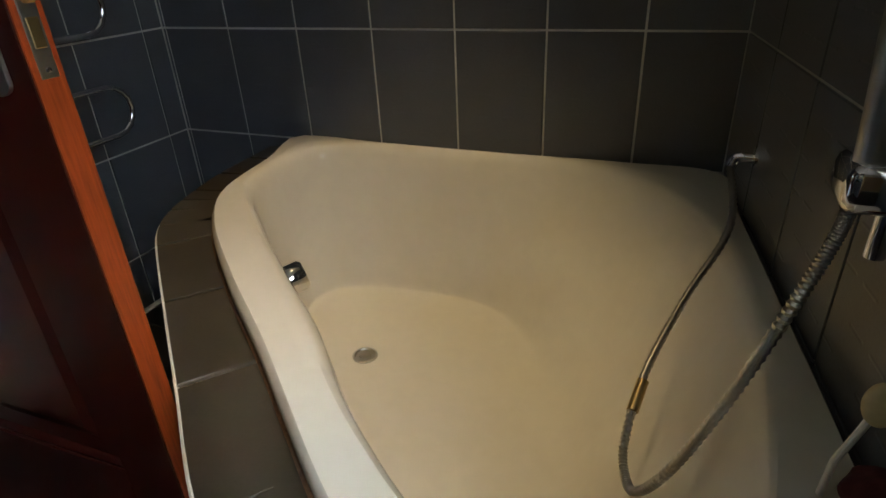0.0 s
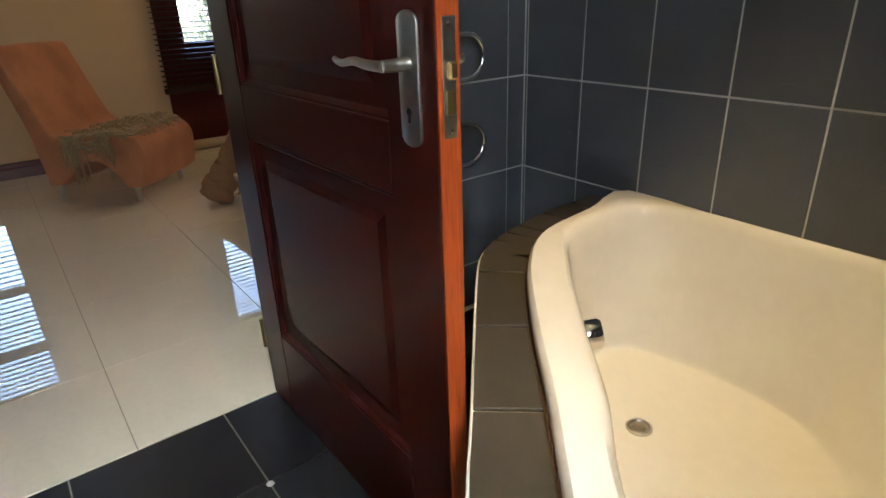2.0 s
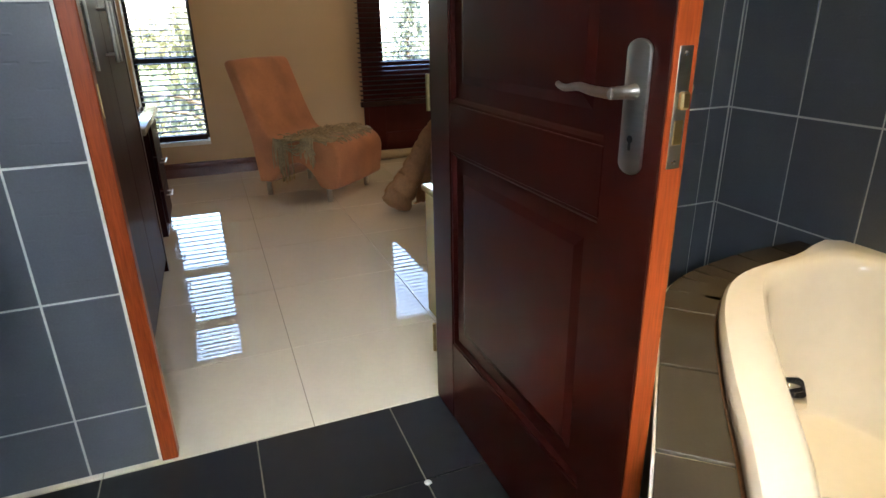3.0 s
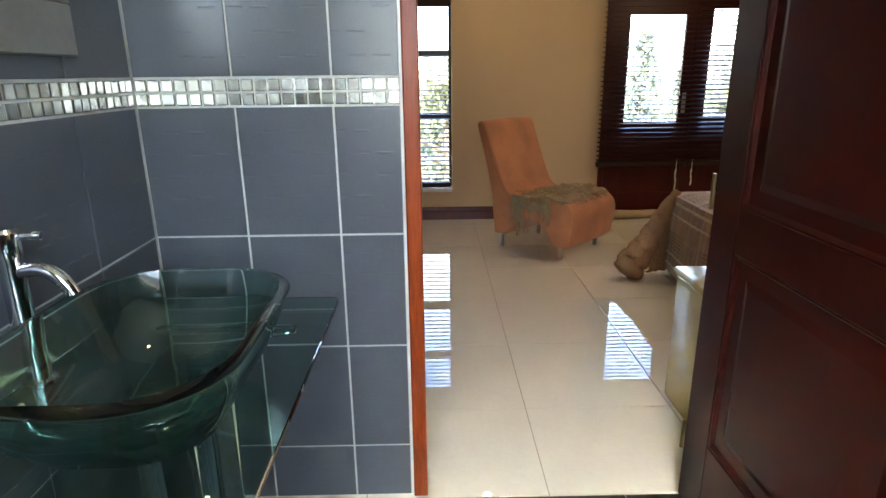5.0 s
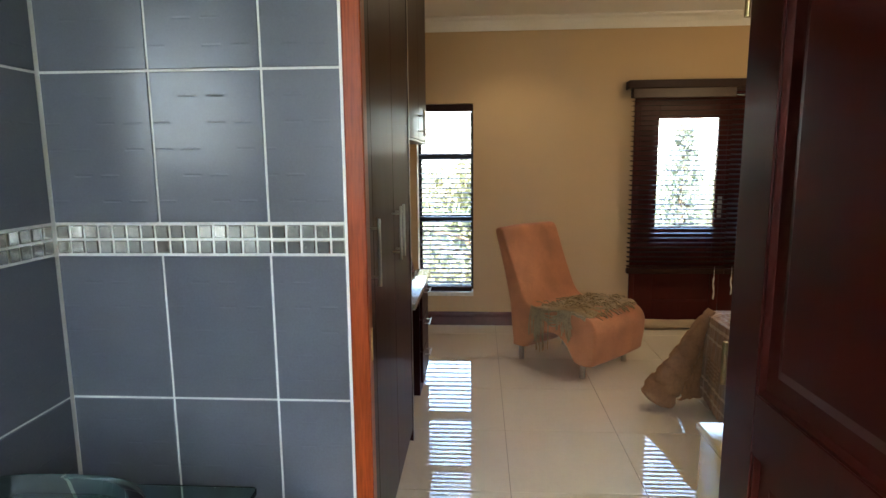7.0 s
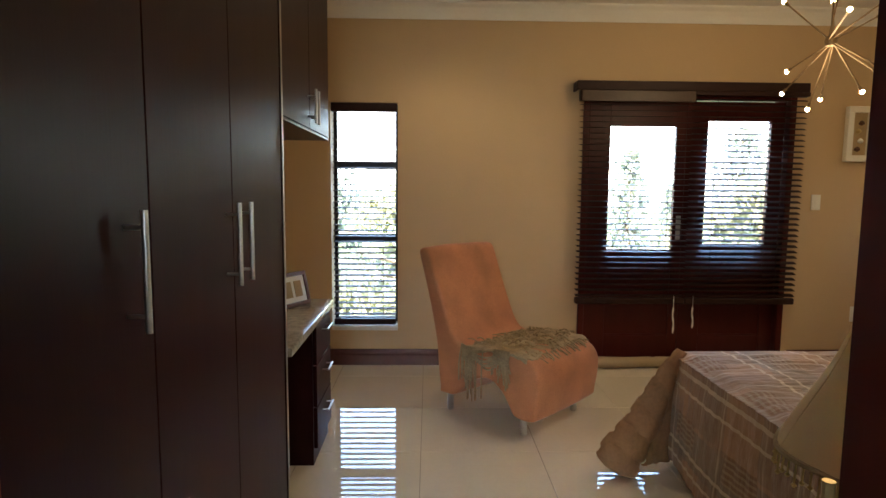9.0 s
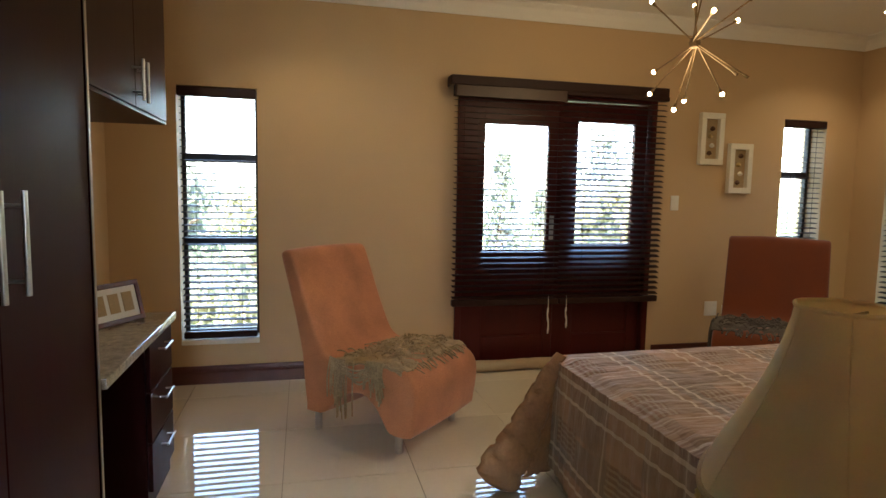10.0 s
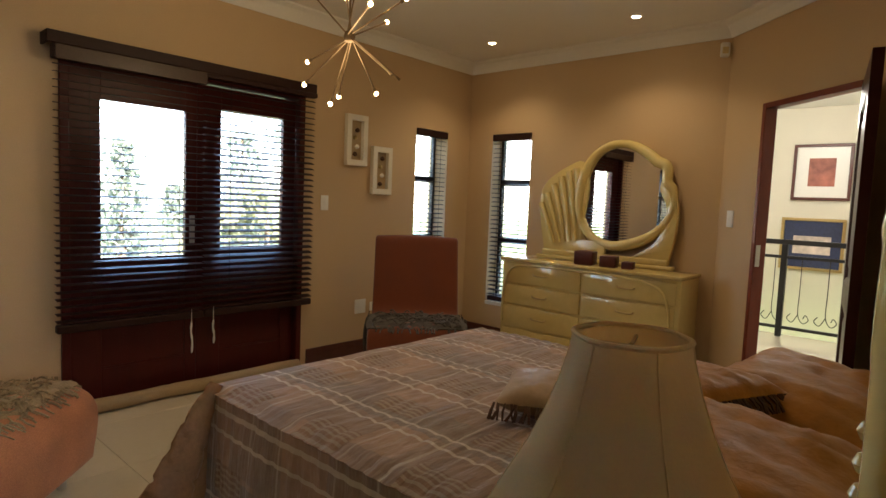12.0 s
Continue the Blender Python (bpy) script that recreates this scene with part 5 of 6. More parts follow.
def table_lamp(m):
    t = thing("table_lamp", m, "table lamp with flared ivory fabric shade and fringe", "lamp")
    part("base", lathe([(0.075, 0.0), (0.08, 0.010), (0.066, 0.024), (0.030, 0.04), (0.024, 0.06), (0.042, 0.10), (0.055, 0.14), (0.046, 0.19), (0.022, 0.23), (0.015, 0.27), (0.015, 0.36)], 28), M_CREAM, t, smooth=True)
    part("harp", tube(smooth_path([(0.0, 0.02, 0.36), (0.0, 0.045, 0.44), (0.0, 0.03, 0.55), (0, 0, 0.582)], 5), 0.0025, 6), M_BRASS, t)
    part("spider", merge(tube([(-0.056, 0, 0.580), (0.056, 0, 0.580)], 0.0022, 6), tube([(0, -0.056, 0.580), (0, 0.056, 0.580)], 0.0022, 6)), M_BRASS, t)
    prof = [(0.160, 0.338), (0.157, 0.350), (0.146, 0.374), (0.132, 0.402), (0.116, 0.432), (0.099, 0.464), (0.083, 0.500), (0.070, 0.538), (0.061, 0.572), (0.058, 0.592)]
    outer = lathe(prof, 72, cap=(False, False), flute=0.022, flutes=6)
    bmesh.ops.solidify(outer, geom=outer.faces[:], thickness=0.002)
    part("shade", outer, M_SHADE, t, "flared panelled ivory fabric shade", True)
    def rim(r, z):
        return [((r * (1 + 0.022 * math.cos(6 * a))) * math.cos(a), (r * (1 + 0.022 * math.cos(6 * a))) * math.sin(a), z) for a in np.linspace(0, 2 * math.pi, 73)[:-1]]
    for r, z, rr in ((0.058, 0.591, 0.0030), (0.160, 0.340, 0.005)):
        part("braid_trim", tube(rim(r, z), rr, 8, loop=True), M_TRIMF if r > 0.1 else M_SHADE, t, "woven tan braid", True)
    for k in range(6):
        a = 2 * math.pi * k / 6
        part("shade_seam", tube([(r * 1.021 * math.cos(a), r * 1.021 * math.sin(a), z) for r, z in prof], 0.0014, 6), M_SHADE, t, "stitched panel seam")
    fr = bmesh.new()
    for k, (x, y, z) in enumerate(rim(0.160, 0.336) + rim(0.1595, 0.3355)):
        drop = 0.020 + 0.010 * (k % 3 == 0)
        merge(fr, tube([(x, y, z), (x * 1.01, y * 1.01, z - drop)], 0.0015, 4))
        merge(fr, lathe([(0.001, -0.004), (0.0045, 0), (0.001, 0.004)], 6, (x * 1.01, y * 1.01, z - drop - 0.004)))
    part("bead_fringe", fr, M_BRASS, t, "gold bead fringe")
    return t


table_lamp(pose(-0.318, -0.797, 0.576, 0, 0, 18))


# ---- dresser and mirror ----
def dresser():
    x0, x1, y0, y1, h = -3.03, -1.51, 2.685, 3.065, 0.85
    t = thing("dresser", pose((x0 + x1) / 2, (y0 + y1) / 2, 0), "cream lacquered chest of drawers with curved front moulding", "dresser")
    w, d = (x1 - x0) / 2, (y1 - y0) / 2
    part("body", box(-w, w, -d + 0.02, d, 0.04, h - 0.03, 0.012, seg=3), M_CREAM, t, smooth=True)
    part("plinth", box(-w + 0.03, w - 0.03, -d + 0.04, d, 0.0, 0.04), M_CREAM, t)
    part("top", box(-w - 0.008, w + 0.012, -d - 0.012, d, h - 0.026, h, 0.008, seg=3), M_CREAM, t, "glossy cream top", True)
    part("top_inlay", box(-w, w, -d - 0.0135, -d - 0.011, h - 0.030, h - 0.0262), M_BRASS, t)
    for z0, z1, n in ((0.64, 0.80, 2), (0.46, 0.62, 2), (0.27, 0.44, 2), (0.08, 0.25, 2)):
        for k in range(n):
            a = -w + 0.03 + k * (2 * w - 0.05) / n
            b = a + (2 * w - 0.05) / n - 0.01
            dr = part("drawer", box(a, b, -d + 0.003, -d + 0.018, z0, z1, 0.006, seg=2), M_CREAM, t, smooth=True)
            c = (a + b) / 2
            part("pull", tube(smooth_path([(c - 0.07, -d + 0.003, (z0 + z1) / 2 + 0.01), (c - 0.05, -d - 0.014, (z0 + z1) / 2), (c + 0.05, -d - 0.014, (z0 + z1) / 2), (c + 0.07, -d + 0.003, (z0 + z1) / 2 + 0.01)], 4), 0.006, 8), M_BRASS, dr, "slim gilt pull", True)
    arch = smooth_path([(-w + 0.03, -d - 0.004, 0.30), (-w + 0.04, -d - 0.006, 0.60), (-w + 0.12, -d - 0.008, 0.765), (-w + 0.32, -d - 0.008, 0.800), (0, -d - 0.008, 0.803), (w - 0.32, -d - 0.008, 0.795), (w - 0.12, -d - 0.008, 0.72), (w - 0.06, -d - 0.006, 0.50), (w - 0.06, -d - 0.004, 0.10)], 6)
    part("front_moulding", tube(arch, 0.010, 12), M_CREAM, t, "raised curved moulding", True)
    return t


dresser()


def dresser_mirror():
    t = thing("dresser_mirror", pose(-2.13, 3.035, 0.852), "ornate cream lacquered mirror with fan shaped side", "mirror")
    cx, cz, r = -0.005, 0.545, 0.395
    prof = []
    n = 72
    ring_c = []
    for k in range(n):
        a = 2 * math.pi * k / n
        rr = r + 0.02 * math.cos(3 * a + 0.5)
        if 0.15 < a < 0.75:
            rr += 0.028 * math.sin((a - 0.15) / 0.6 * math.pi * 2) * -1
        ring_c.append((cx + rr * math.cos(a), rr, a))
    ring = [Vector((cx + rr * math.cos(a), -0.01, cz + rr * math.sin(a) * 1.02)) for _, rr, a in ring_c]
    part("frame", tube(ring, [0.030 + 0.013 * math.sin(a * 1.5 + 0.4) ** 2 for _, _, a in ring_c], 14, loop=True), M_CREAM, t, smooth=True)
    g = [(p.x, p.z) for p in ring]
    part("glass", extrude(g, 0.004, 0.010), M_MIRROR, t, "clear silvered glass")
    part("foot", box(-0.75, 0.44, -0.055, 0.02, 0.0, 0.028, 0.010, seg=3), M_CREAM, t, "stepped cream foot", True)
    part("plinth", box(-0.70, 0.40, -0.045, 0.02, 0.028, 0.075, 0.012, seg=3), M_CREAM, t, smooth=True)
    side = smooth_path([(0.40, 0, 0.07), (0.43, 0, 0.20), (0.45, 0, 0.42), (0.41, 0, 0.62), (0.33, 0, 0.70), (0.30, 0, 0.60), (0.36, 0, 0.45), (0.30, 0, 0.22), (0.15, 0, 0.10), (0.1, 0, 0.07)], 4)
    part("side_scroll", extrude([(p.x, p.z) for p in side], -0.03, 0.015, 0.008), M_CREAM, t, smooth=True)
    back = smooth_path([(-0.70, 0, 0.07), (-0.745, 0, 0.30), (-0.76, 0, 0.52), (-0.70, 0, 0.66), (-0.52, 0, 0.78), (-0.36, 0, 0.82), (-0.30, 0, 0.6), (-0.33, 0, 0.25), (-0.2, 0, 0.07)], 4)
    part("fan_back", extrude([(p.x, p.z) for p in back], -0.012, 0.018, 0.006), M_CREAM, t, "scalloped fan panel", True)
    for k in range(6):
        a = k / 5
        tip = (-0.745 + 0.33 * a ** 1.1, 0, 0.47 + 0.30 * math.sin(a * 1.45))
        base = (-0.60 + 0.26 * a, 0, 0.13 + 0.05 * a)
        p = smooth_path([(base[0], -0.018, base[2]), ((base[0] * 0.5 + tip[0] * 0.5) + 0.01, -0.026, (base[2] + tip[2]) / 2), (tip[0], -0.024, tip[2])], 5)
        part("fan_rib", tube(p, [0.013 + 0.013 * i / 10 for i in range(11)], 10), M_CREAM, t, "carved fan rib", True)
    sc = lathe([(0.002, -0.03), (0.10, -0.026), (0.13, -0.01), (0.13, 0.01), (0.002, 0.02)], 24)
    bmesh.ops.transform(sc, matrix=pose(-0.26, -0.03, 0.10, 90) @ Matrix.Diagonal((1.15, 0.62, 1, 1)), verts=sc.verts[:])
    part("shell_scroll", sc, M_CREAM, t, "carved shell scroll", True)
    return t


dresser_mirror()
for x, r, h in ((-2.30, 0.074, 0.105), (-2.10, 0.062, 0.085), (-1.945, 0.044, 0.055)):
    c = thing("square_candle", pose(x, 2.80, 0.851, 0, 0, 12), "dark plum square wax candle on the dresser", "candle", "plum candles")
    part("wax", box(-r, r, -r, r, 0, h, 0.008, seg=2), M_CANDLE, c, smooth=True)
    part("wick", tube([(0, 0, h), (0.002, 0, h + 0.012)], 0.0012, 5), M_FRAME, c)

# ---- bedroom lights, pictures, fittings ----
for x, y in SPOTS:
    downlight(x, y, CEIL - 0.001)
for x, y in [(1.0, -0.52), (0.75, -2.2)]:
    downlight(x, y, 2.499)


def chandelier(m):
    t = thing("sputnik_chandelier", m, "chrome starburst chandelier with small glowing bulbs", "chandelier")
    part("canopy", lathe([(0.055, 0.0), (0.055, -0.02), (0.02, -0.035)], 20, (0, 0, CEIL - 2.048 - 0.001)), M_BRONZE, t, smooth=True)
    part("stem", tube([(0, 0, 0), (0, 0, CEIL - 2.066)], 0.005, 8), M_BRONZE, t)
    part("hub", lathe([(0.005, -0.028), (0.022, -0.022), (0.028, 0), (0.022, 0.022), (0.005, 0.028)], 16), M_BRONZE, t, smooth=True)
    rods = [(-0.279, -0.030, -0.084), (-0.243, -0.070, -0.202), (-0.080, -0.037, -0.301), (-0.214, 0.112, -0.232), (0.028, 0.147, -0.233),
            (-0.172, 0.113, 0.232), (0.280, -0.119, 0.059), (0.240, 0.120, 0.155), (-0.165, -0.135, 0.225), (0.235, 0.060, -0.190), (0.130, 0.210, -0.175), (0.09, -0.02, 0.295), (-0.05, 0.270, 0.140)]
    lit = {0, 1, 2, 3, 4, 5, 6, 7, 8, 12}
    for k, (x, y, z) in enumerate(rods):
        e = Vector((x, y, z))
        o = Vector((y, -x, 0)).normalized() * 0.014 - e * 0.06
        r = part("rod", tube([o, e], 0.0038, 8), M_BRONZE, t, smooth=True)
        part("socket", tube([e * 0.93, e], 0.007, 10), M_BRONZE, r, smooth=True)
        if k in lit:
            b = lathe([(0.001, -0.011), (0.008, -0.007), (0.0105, 0), (0.008, 0.007), (0.001, 0.011)], 14)
            bmesh.ops.transform(b, matrix=Matrix.Translation(e * 1.03), verts=b.verts[:])
            part("bulb", b, M_BULB, r, "small glowing bulb", True)
    return t


chandelier(pose(-2.298, 0.392, 2.048))
lamp("chandelier_lamp", "POINT", pose(-2.298, 0.392, 1.96), 0.8, WARM, soft=0.25)


def shadow_box(y0, y1, z0, z1, spots):
    t = thing("shadow_box_picture", pose(X1, (y0 + y1) / 2, (z0 + z1) / 2), "deep white box frame with small ornaments on the wall", "picture", "white box frames")
    w, h = (y1 - y0) / 2, (z1 - z0) / 2
    f = 0.045
    for a, b, c, d in ((-w, w, h - f, h), (-w, w, -h, -h + f), (-w, -w + f, -h + f, h - f), (w - f, w, -h + f, h - f)):
        part("frame_side", box(0.002, 0.045, a, b, c, d, 0.003), M_WFRAME, t)
    part("backing", box(0.002, 0.010, -w + f, w - f, -h + f, h - f), M_TRIMF, t, "tan backing board")
    for k, z in enumerate(spots):
        part("ornament", lathe([(0.002, -0.018), (0.016, -0.010), (0.020, 0.0), (0.012, 0.014), (0.002, 0.02)], 12, (0.022, 0.01 * (-1) ** k, z)), (M_FRINGE, M_BRASS, M_WHITE)[k % 3], t, smooth=True)
    return t


shadow_box(1.545, 1.755, 1.555, 1.955, (0.08, 0.02, -0.05, -0.11))
shadow_box(1.820, 2.032, 1.335, 1.728, (0.10, 0.03, -0.04, -0.11))


def wall_plate(name, m, w, h, label, rocker):
    """A white fitting; local x along the wall, y out of it."""
    t = thing(name, m, label, name.replace("_", " "))
    part("plate", box(-w / 2, w / 2, 0.0, 0.008, -h / 2, h / 2, 0.003, seg=2), M_WHITE, t, smooth=True)
    for x, z, a, b in rocker:
        part("rocker", box(x - a / 2, x + a / 2, 0.008, 0.012, z - b / 2, z + b / 2, 0.0015), M_WHITE, t)
    return t


wall_plate("light_switch", pose(X1, 1.37, 1.25, 0, 0, -90), 0.07, 0.115, "white rectangular light switch on the wall", [(0, 0, 0.02, 0.035)])
wall_plate("power_socket", pose(X1, 1.757, 0.40, 0, 0, -90), 0.115, 0.118, "white square power socket above the skirting", [(-0.025, 0.03, 0.018, 0.012), (0.025, -0.02, 0.02, 0.02)])
wall_plate("aerial_socket", pose(X1, 1.918, 0.388, 0, 0, -90), 0.115, 0.075, "white low socket plate above the skirting", [(0, 0, 0.03, 0.02)])
sl = (SL_A - SL_B).normalized()
ang = math.degrees(math.atan2(sl.y, sl.x))
swp = SL_B + sl * 0.14
wall_plate("light_switch", pose(swp.x, swp.y, 1.26, 0, 0, ang + 180), 0.07, 0.115, "white rectangular light switch beside the hall door", [(0, 0, 0.02, 0.035)])
pir = thing("motion_detector", pose(-1.455, 3.05, 2.44, 0, 0, 25), "small white alarm sensor in the wall corner", "alarm sensor")
part("body", box(-0.03, 0.03, -0.035, 0.01, -0.05, 0.05, 0.012, seg=3), M_WHITE, pir, smooth=True)
part("lens", box(-0.02, 0.02, -0.039, -0.034, -0.03, 0.015, 0.004), M_OLDCREAM, pir)

# ---- second door and the hall ----
p0 = SL_A + SL_D * (D2[0] + 0.001)
fm = Matrix(((SL_D.x, -SL_D.y, 0, p0.x), (SL_D.y, SL_D.x, 0, p0.y), (0, 0, 1, 0), (0, 0, 0, 1)))
f2 = door_frame("door_frame_2", fm, D2[1] - D2[0] - 0.002, 0.07, 2.01, "reddish mahogany door frame to the hall", M_JAMB2, 0.036)
part("strike_plate", box(D2[1] - D2[0] - 0.0400, D2[1] - D2[0] - 0.0380, -0.03, 0.0, 0.96, 1.10), M_STEEL, f2, "bright steel strike plate")
hinge = SL_A + SL_D * (D2[0] + 0.05)
hall_door = panel_door("hall_door", pose(hinge.x + 0.005, hinge.y - 0.045, 0.008, 0, 0, -81), 0.80, 1.965, [(0.25, 0.86), (0.985, 1.82)], "open dark red mahogany panelled door to the hall", M_DOOR)


def framed_picture(m, w, h, frame_mat, mount, spots, label):
    t = thing("framed_picture", m, label, "picture", "hall pictures")
    f = 0.035
    for a, b, c, d in ((-w, w, h - f, h), (-w, w, -h, -h + f), (-w, -w + f, -h + f, h - f), (w - f, w, -h + f, h - f)):
        part("frame_side", box(a, b, 0.0, 0.03, c, d, 0.005), frame_mat, t)
    part("mount", box(-w + f, w - f, 0.0, 0.012, -h + f, h - f), mount, t)
    for x0, x1, z0, z1, mt in spots:
        part("print", box(x0, x1, 0.012, 0.014, z0, z1), mt, t)
    return t


M_NAVY = shader("navy_print", (0.03, 0.04, 0.10), 0.6, var=0.3, fine=30)
M_ROSE = shader("dusky_rose_print", (0.34, 0.12, 0.09), 0.6, var=0.5, fine=14)
M_PALE = shader("pale_print", (0.60, 0.50, 0.45), 0.6, var=0.4, fine=18)
framed_picture(pose(-1.46, 6.99, 1.84, 0, 0, 180), 0.31, 0.34, M_SKIRT, M_WHITE, [(-0.14, 0.14, -0.17, 0.17, M_ROSE)], "dark framed print with white mount on the hall wall")
framed_picture(pose(-1.50, 6.99, 0.96, 0, 0, 180), 0.34, 0.32, M_BRASS, M_NAVY, [(-0.2, 0.2, -0.12, 0.10, M_PALE)], "gilt framed navy print on the hall wall")


def railing():
    t = thing("stair_railing", pose(-1.0, 5.72, 0), "black wrought iron landing railing with scrolls", "railing")
    for z, r in ((1.02, 0.026), (0.86, 0.016), (0.10, 0.016)):
        part("rail", box(-2.2, 2.4, -r, r, z - r, z + r, 0.004), M_DARKM, t)
    for x in (-0.52, 0.9, 2.3, -2.0):
        part("post", box(x - 0.028, x + 0.028, -0.03, 0.03, 0.0, 1.0, 0.004), M_DARKM, t)
    for k in range(17):
        x = -1.85 + k * 0.25
        if min(abs(x - q) for q in (-0.52, 0.9, 2.3, -2.0)) < 0.06:
            continue
        c = smooth_path([(x, 0, 0.86), (x, 0, 0.5), (x, 0, 0.26), (x + 0.05, 0, 0.17), (x + 0.10, 0, 0.21), (x + 0.07, 0, 0.26), (x + 0.05, 0, 0.22)], 4)
        b = part("baluster", tube(c, 0.0045, 6), M_DARKM, t)
        part("scroll", tube(smooth_path([(x, 0, 0.26), (x - 0.05, 0, 0.17), (x - 0.10, 0, 0.21), (x - 0.07, 0, 0.26)], 4), 0.0045, 6), M_DARKM, b)
    return t


railing()

# ---- bathroom: basin, tap, mirror ----
def rrect(cx, cy, w, d, r, n=10):
    pts = []
    for sx, sy, a0 in ((1, 1, 0), (-1, 1, 90), (-1, -1, 180), (1, -1, 270)):
        for k in range(n + 1):
            a = radians(a0 + 90 * k / n)
            pts.append((cx + sx * (w / 2 - r) + r * math.cos(a), cy + sy * (d / 2 - r) + r * math.sin(a)))
    return pts


SH = 0.765
shelf = thing("glass_washstand", pose(0.63, -2.44, 0), "clear green glass washstand shelf on a steel stand", "washstand")
sh = loft([[(x, y, z) for x, y in rrect(0.0, 0.0, 0.88, 0.53, 0.015, 3)] for z in (SH, SH + 0.012)])
bmesh.ops.bevel(sh, geom=sh.edges[:], offset=0.0015, segments=1, affect="EDGES")
part("shelf", sh, M_GREEN, shelf, "clear greenish glass shelf").visible_shadow = False
for x in (-0.10, 0.10):
    part("leg", lathe([(0.05, 0.0), (0.045, 0.02), (0.035, 0.4), (0.045, SH - 0.001)], 24, (x, 0.05, 0)), M_CHROME, shelf, "polished steel leg", True)
slot = [(-0.26 + 0.020 * math.cos(a), (0.17 if math.sin(a) >= 0 else -0.11) + 0.020 * math.sin(a), SH - 0.006) for a in np.linspace(0, 2 * math.pi, 29)[:-1]]
part("towel_loop", tube(slot, 0.005, 8, loop=True), M_CHROME, shelf, "slim chrome towel loop under the glass", True)


def basin():
    t = thing("glass_basin", pose(0.725, -2.405, SH + 0.013), "rounded clear green glass vessel basin on the shelf", "basin")
    prof = [(0.30, 0.0), (0.52, 0.004), (0.70, 0.03), (0.84, 0.075), (0.94, 0.12), (1.0, 0.158), (1.03, 0.165)]
    w, d = 0.55, 0.40
    outer = [[(x * k, y * k, z) for x, y in rrect(0, 0, w, d, 0.15, 10)] for k, z in prof]
    inner = [[(x * (k - 0.055), y * (k - 0.055), z + 0.014) for x, y in rrect(0, 0, w, d, 0.15, 10)] for k, z in reversed(prof)]
    inner[0] = [(p[0], p[1], 0.167) for p in inner[0]]
    part("bowl", loft(outer + inner), M_GREEN, t, smooth=True).visible_shadow = False
    part("waste", lathe([(0.032, 0.0), (0.032, 0.005), (0.02, 0.008), (0.0005, 0.008)], 20, (0, 0, 0.015)), M_CHROME, t, "chrome waste", True)
    return t


basin()
tap = thing("basin_mixer", pose(0.625, -2.675, SH + 0.0125), "tall chrome basin mixer tap with lever top", "tap")
part("body", lathe([(0.030, 0.0), (0.030, 0.008), (0.021, 0.012), (0.0205, 0.25), (0.0235, 0.255), (0.0235, 0.298), (0.018, 0.304), (0.001, 0.306)], 24), M_CHROME, tap, smooth=True)
part("spout", tube(smooth_path([(0.0, 0.012, 0.225), (0.001, 0.045, 0.230), (0.002, 0.072, 0.222), (0.003, 0.092, 0.202), (0.003, 0.102, 0.182)], 5), [0.0135] * 15 + [0.0125] * 6, 14), M_CHROME, tap, "curved chrome spout", True)
part("lever", tube(smooth_path([(0.0, 0.012, 0.288), (-0.002, 0.04, 0.292), (-0.003, 0.062, 0.290)], 4), [0.006] * 5 + [0.007] * 4, 10), M_CHROME, tap, "small chrome lever", True)

wm = thing("wall_mirror", pose(0.72, -2.715, 1.375), "wall mirror with wide brushed grey metal frame", "mirror")
fw = 0.105
for a, b, c, d in ((-0.455, 0.50, 0, fw), (-0.455, 0.50, 0.85 - fw, 0.85), (-0.455, -0.455 + fw, fw, 0.85 - fw), (0.50 - fw, 0.50, fw, 0.85 - fw)):
    part("frame_side", box(a, b, 0.0, 0.022, c, d, 0.003), shader("pewter_frame", (0.34, 0.33, 0.30), 0.35, 0.7, var=0.1, fine=40), wm)
part("glass", box(-0.455 + fw, 0.50 - fw, 0.0, 0.012, fw, 0.85 - fw), M_MIRROR, wm, "clear silvered glass")
part("bevel_strip", box(-0.455 + fw, -0.455 + fw + 0.006, 0.012, 0.018, fw, 0.85 - fw, 0.002), M_CHROME, wm)

# ---- towel rail ----
tr = thing("towel_warmer", pose(0.0, -0.45, 0), "chrome serpentine heated towel rail on the wall", "towel rail")
pts = []
zz = [0.62, 0.765, 0.915, 1.06, 1.21, 1.355]
for i, z in enumerate(zz):
    ends = (-0.20, 0.115) if i % 2 == 0 else (0.115, -0.20)
    pts += [(0.062, ends[0], z), (0.062, ends[1], z)]
    if i < len(zz) - 1:
        c, zm = ends[1], (z + zz[i + 1]) / 2
        s = 1 if c > 0 else -1
        for k in range(1, 8):
            a = -math.pi / 2 + math.pi * k / 8
            pts.append((0.062, c + s * 0.0725 * math.cos(a), zm + 0.0725 * math.sin(a)))
part("pipe", tube(pts, 0.0105, 12), M_CHROME, tr, "polished chrome pipe", True)
for y, z in ((-0.05, 0.62), (-0.05, 1.21)):
    part("wall_bracket", merge(tube([(0.001, y, z), (0.055, y, z)], 0.008, 10), tube([(0.001, y, z), (0.006, y, z)], 0.018, 14)), M_CHROME, tr, smooth=True)


# ---- shower set over the bath ----
def east(y, z, out=0.0):
    """A place on the wall beside the bath."""
    k = (y - EB.y) / (EA.y - EB.y)
    x = EB.x + (EA.x - EB.x) * k
    return Vector((x - out, y, z))


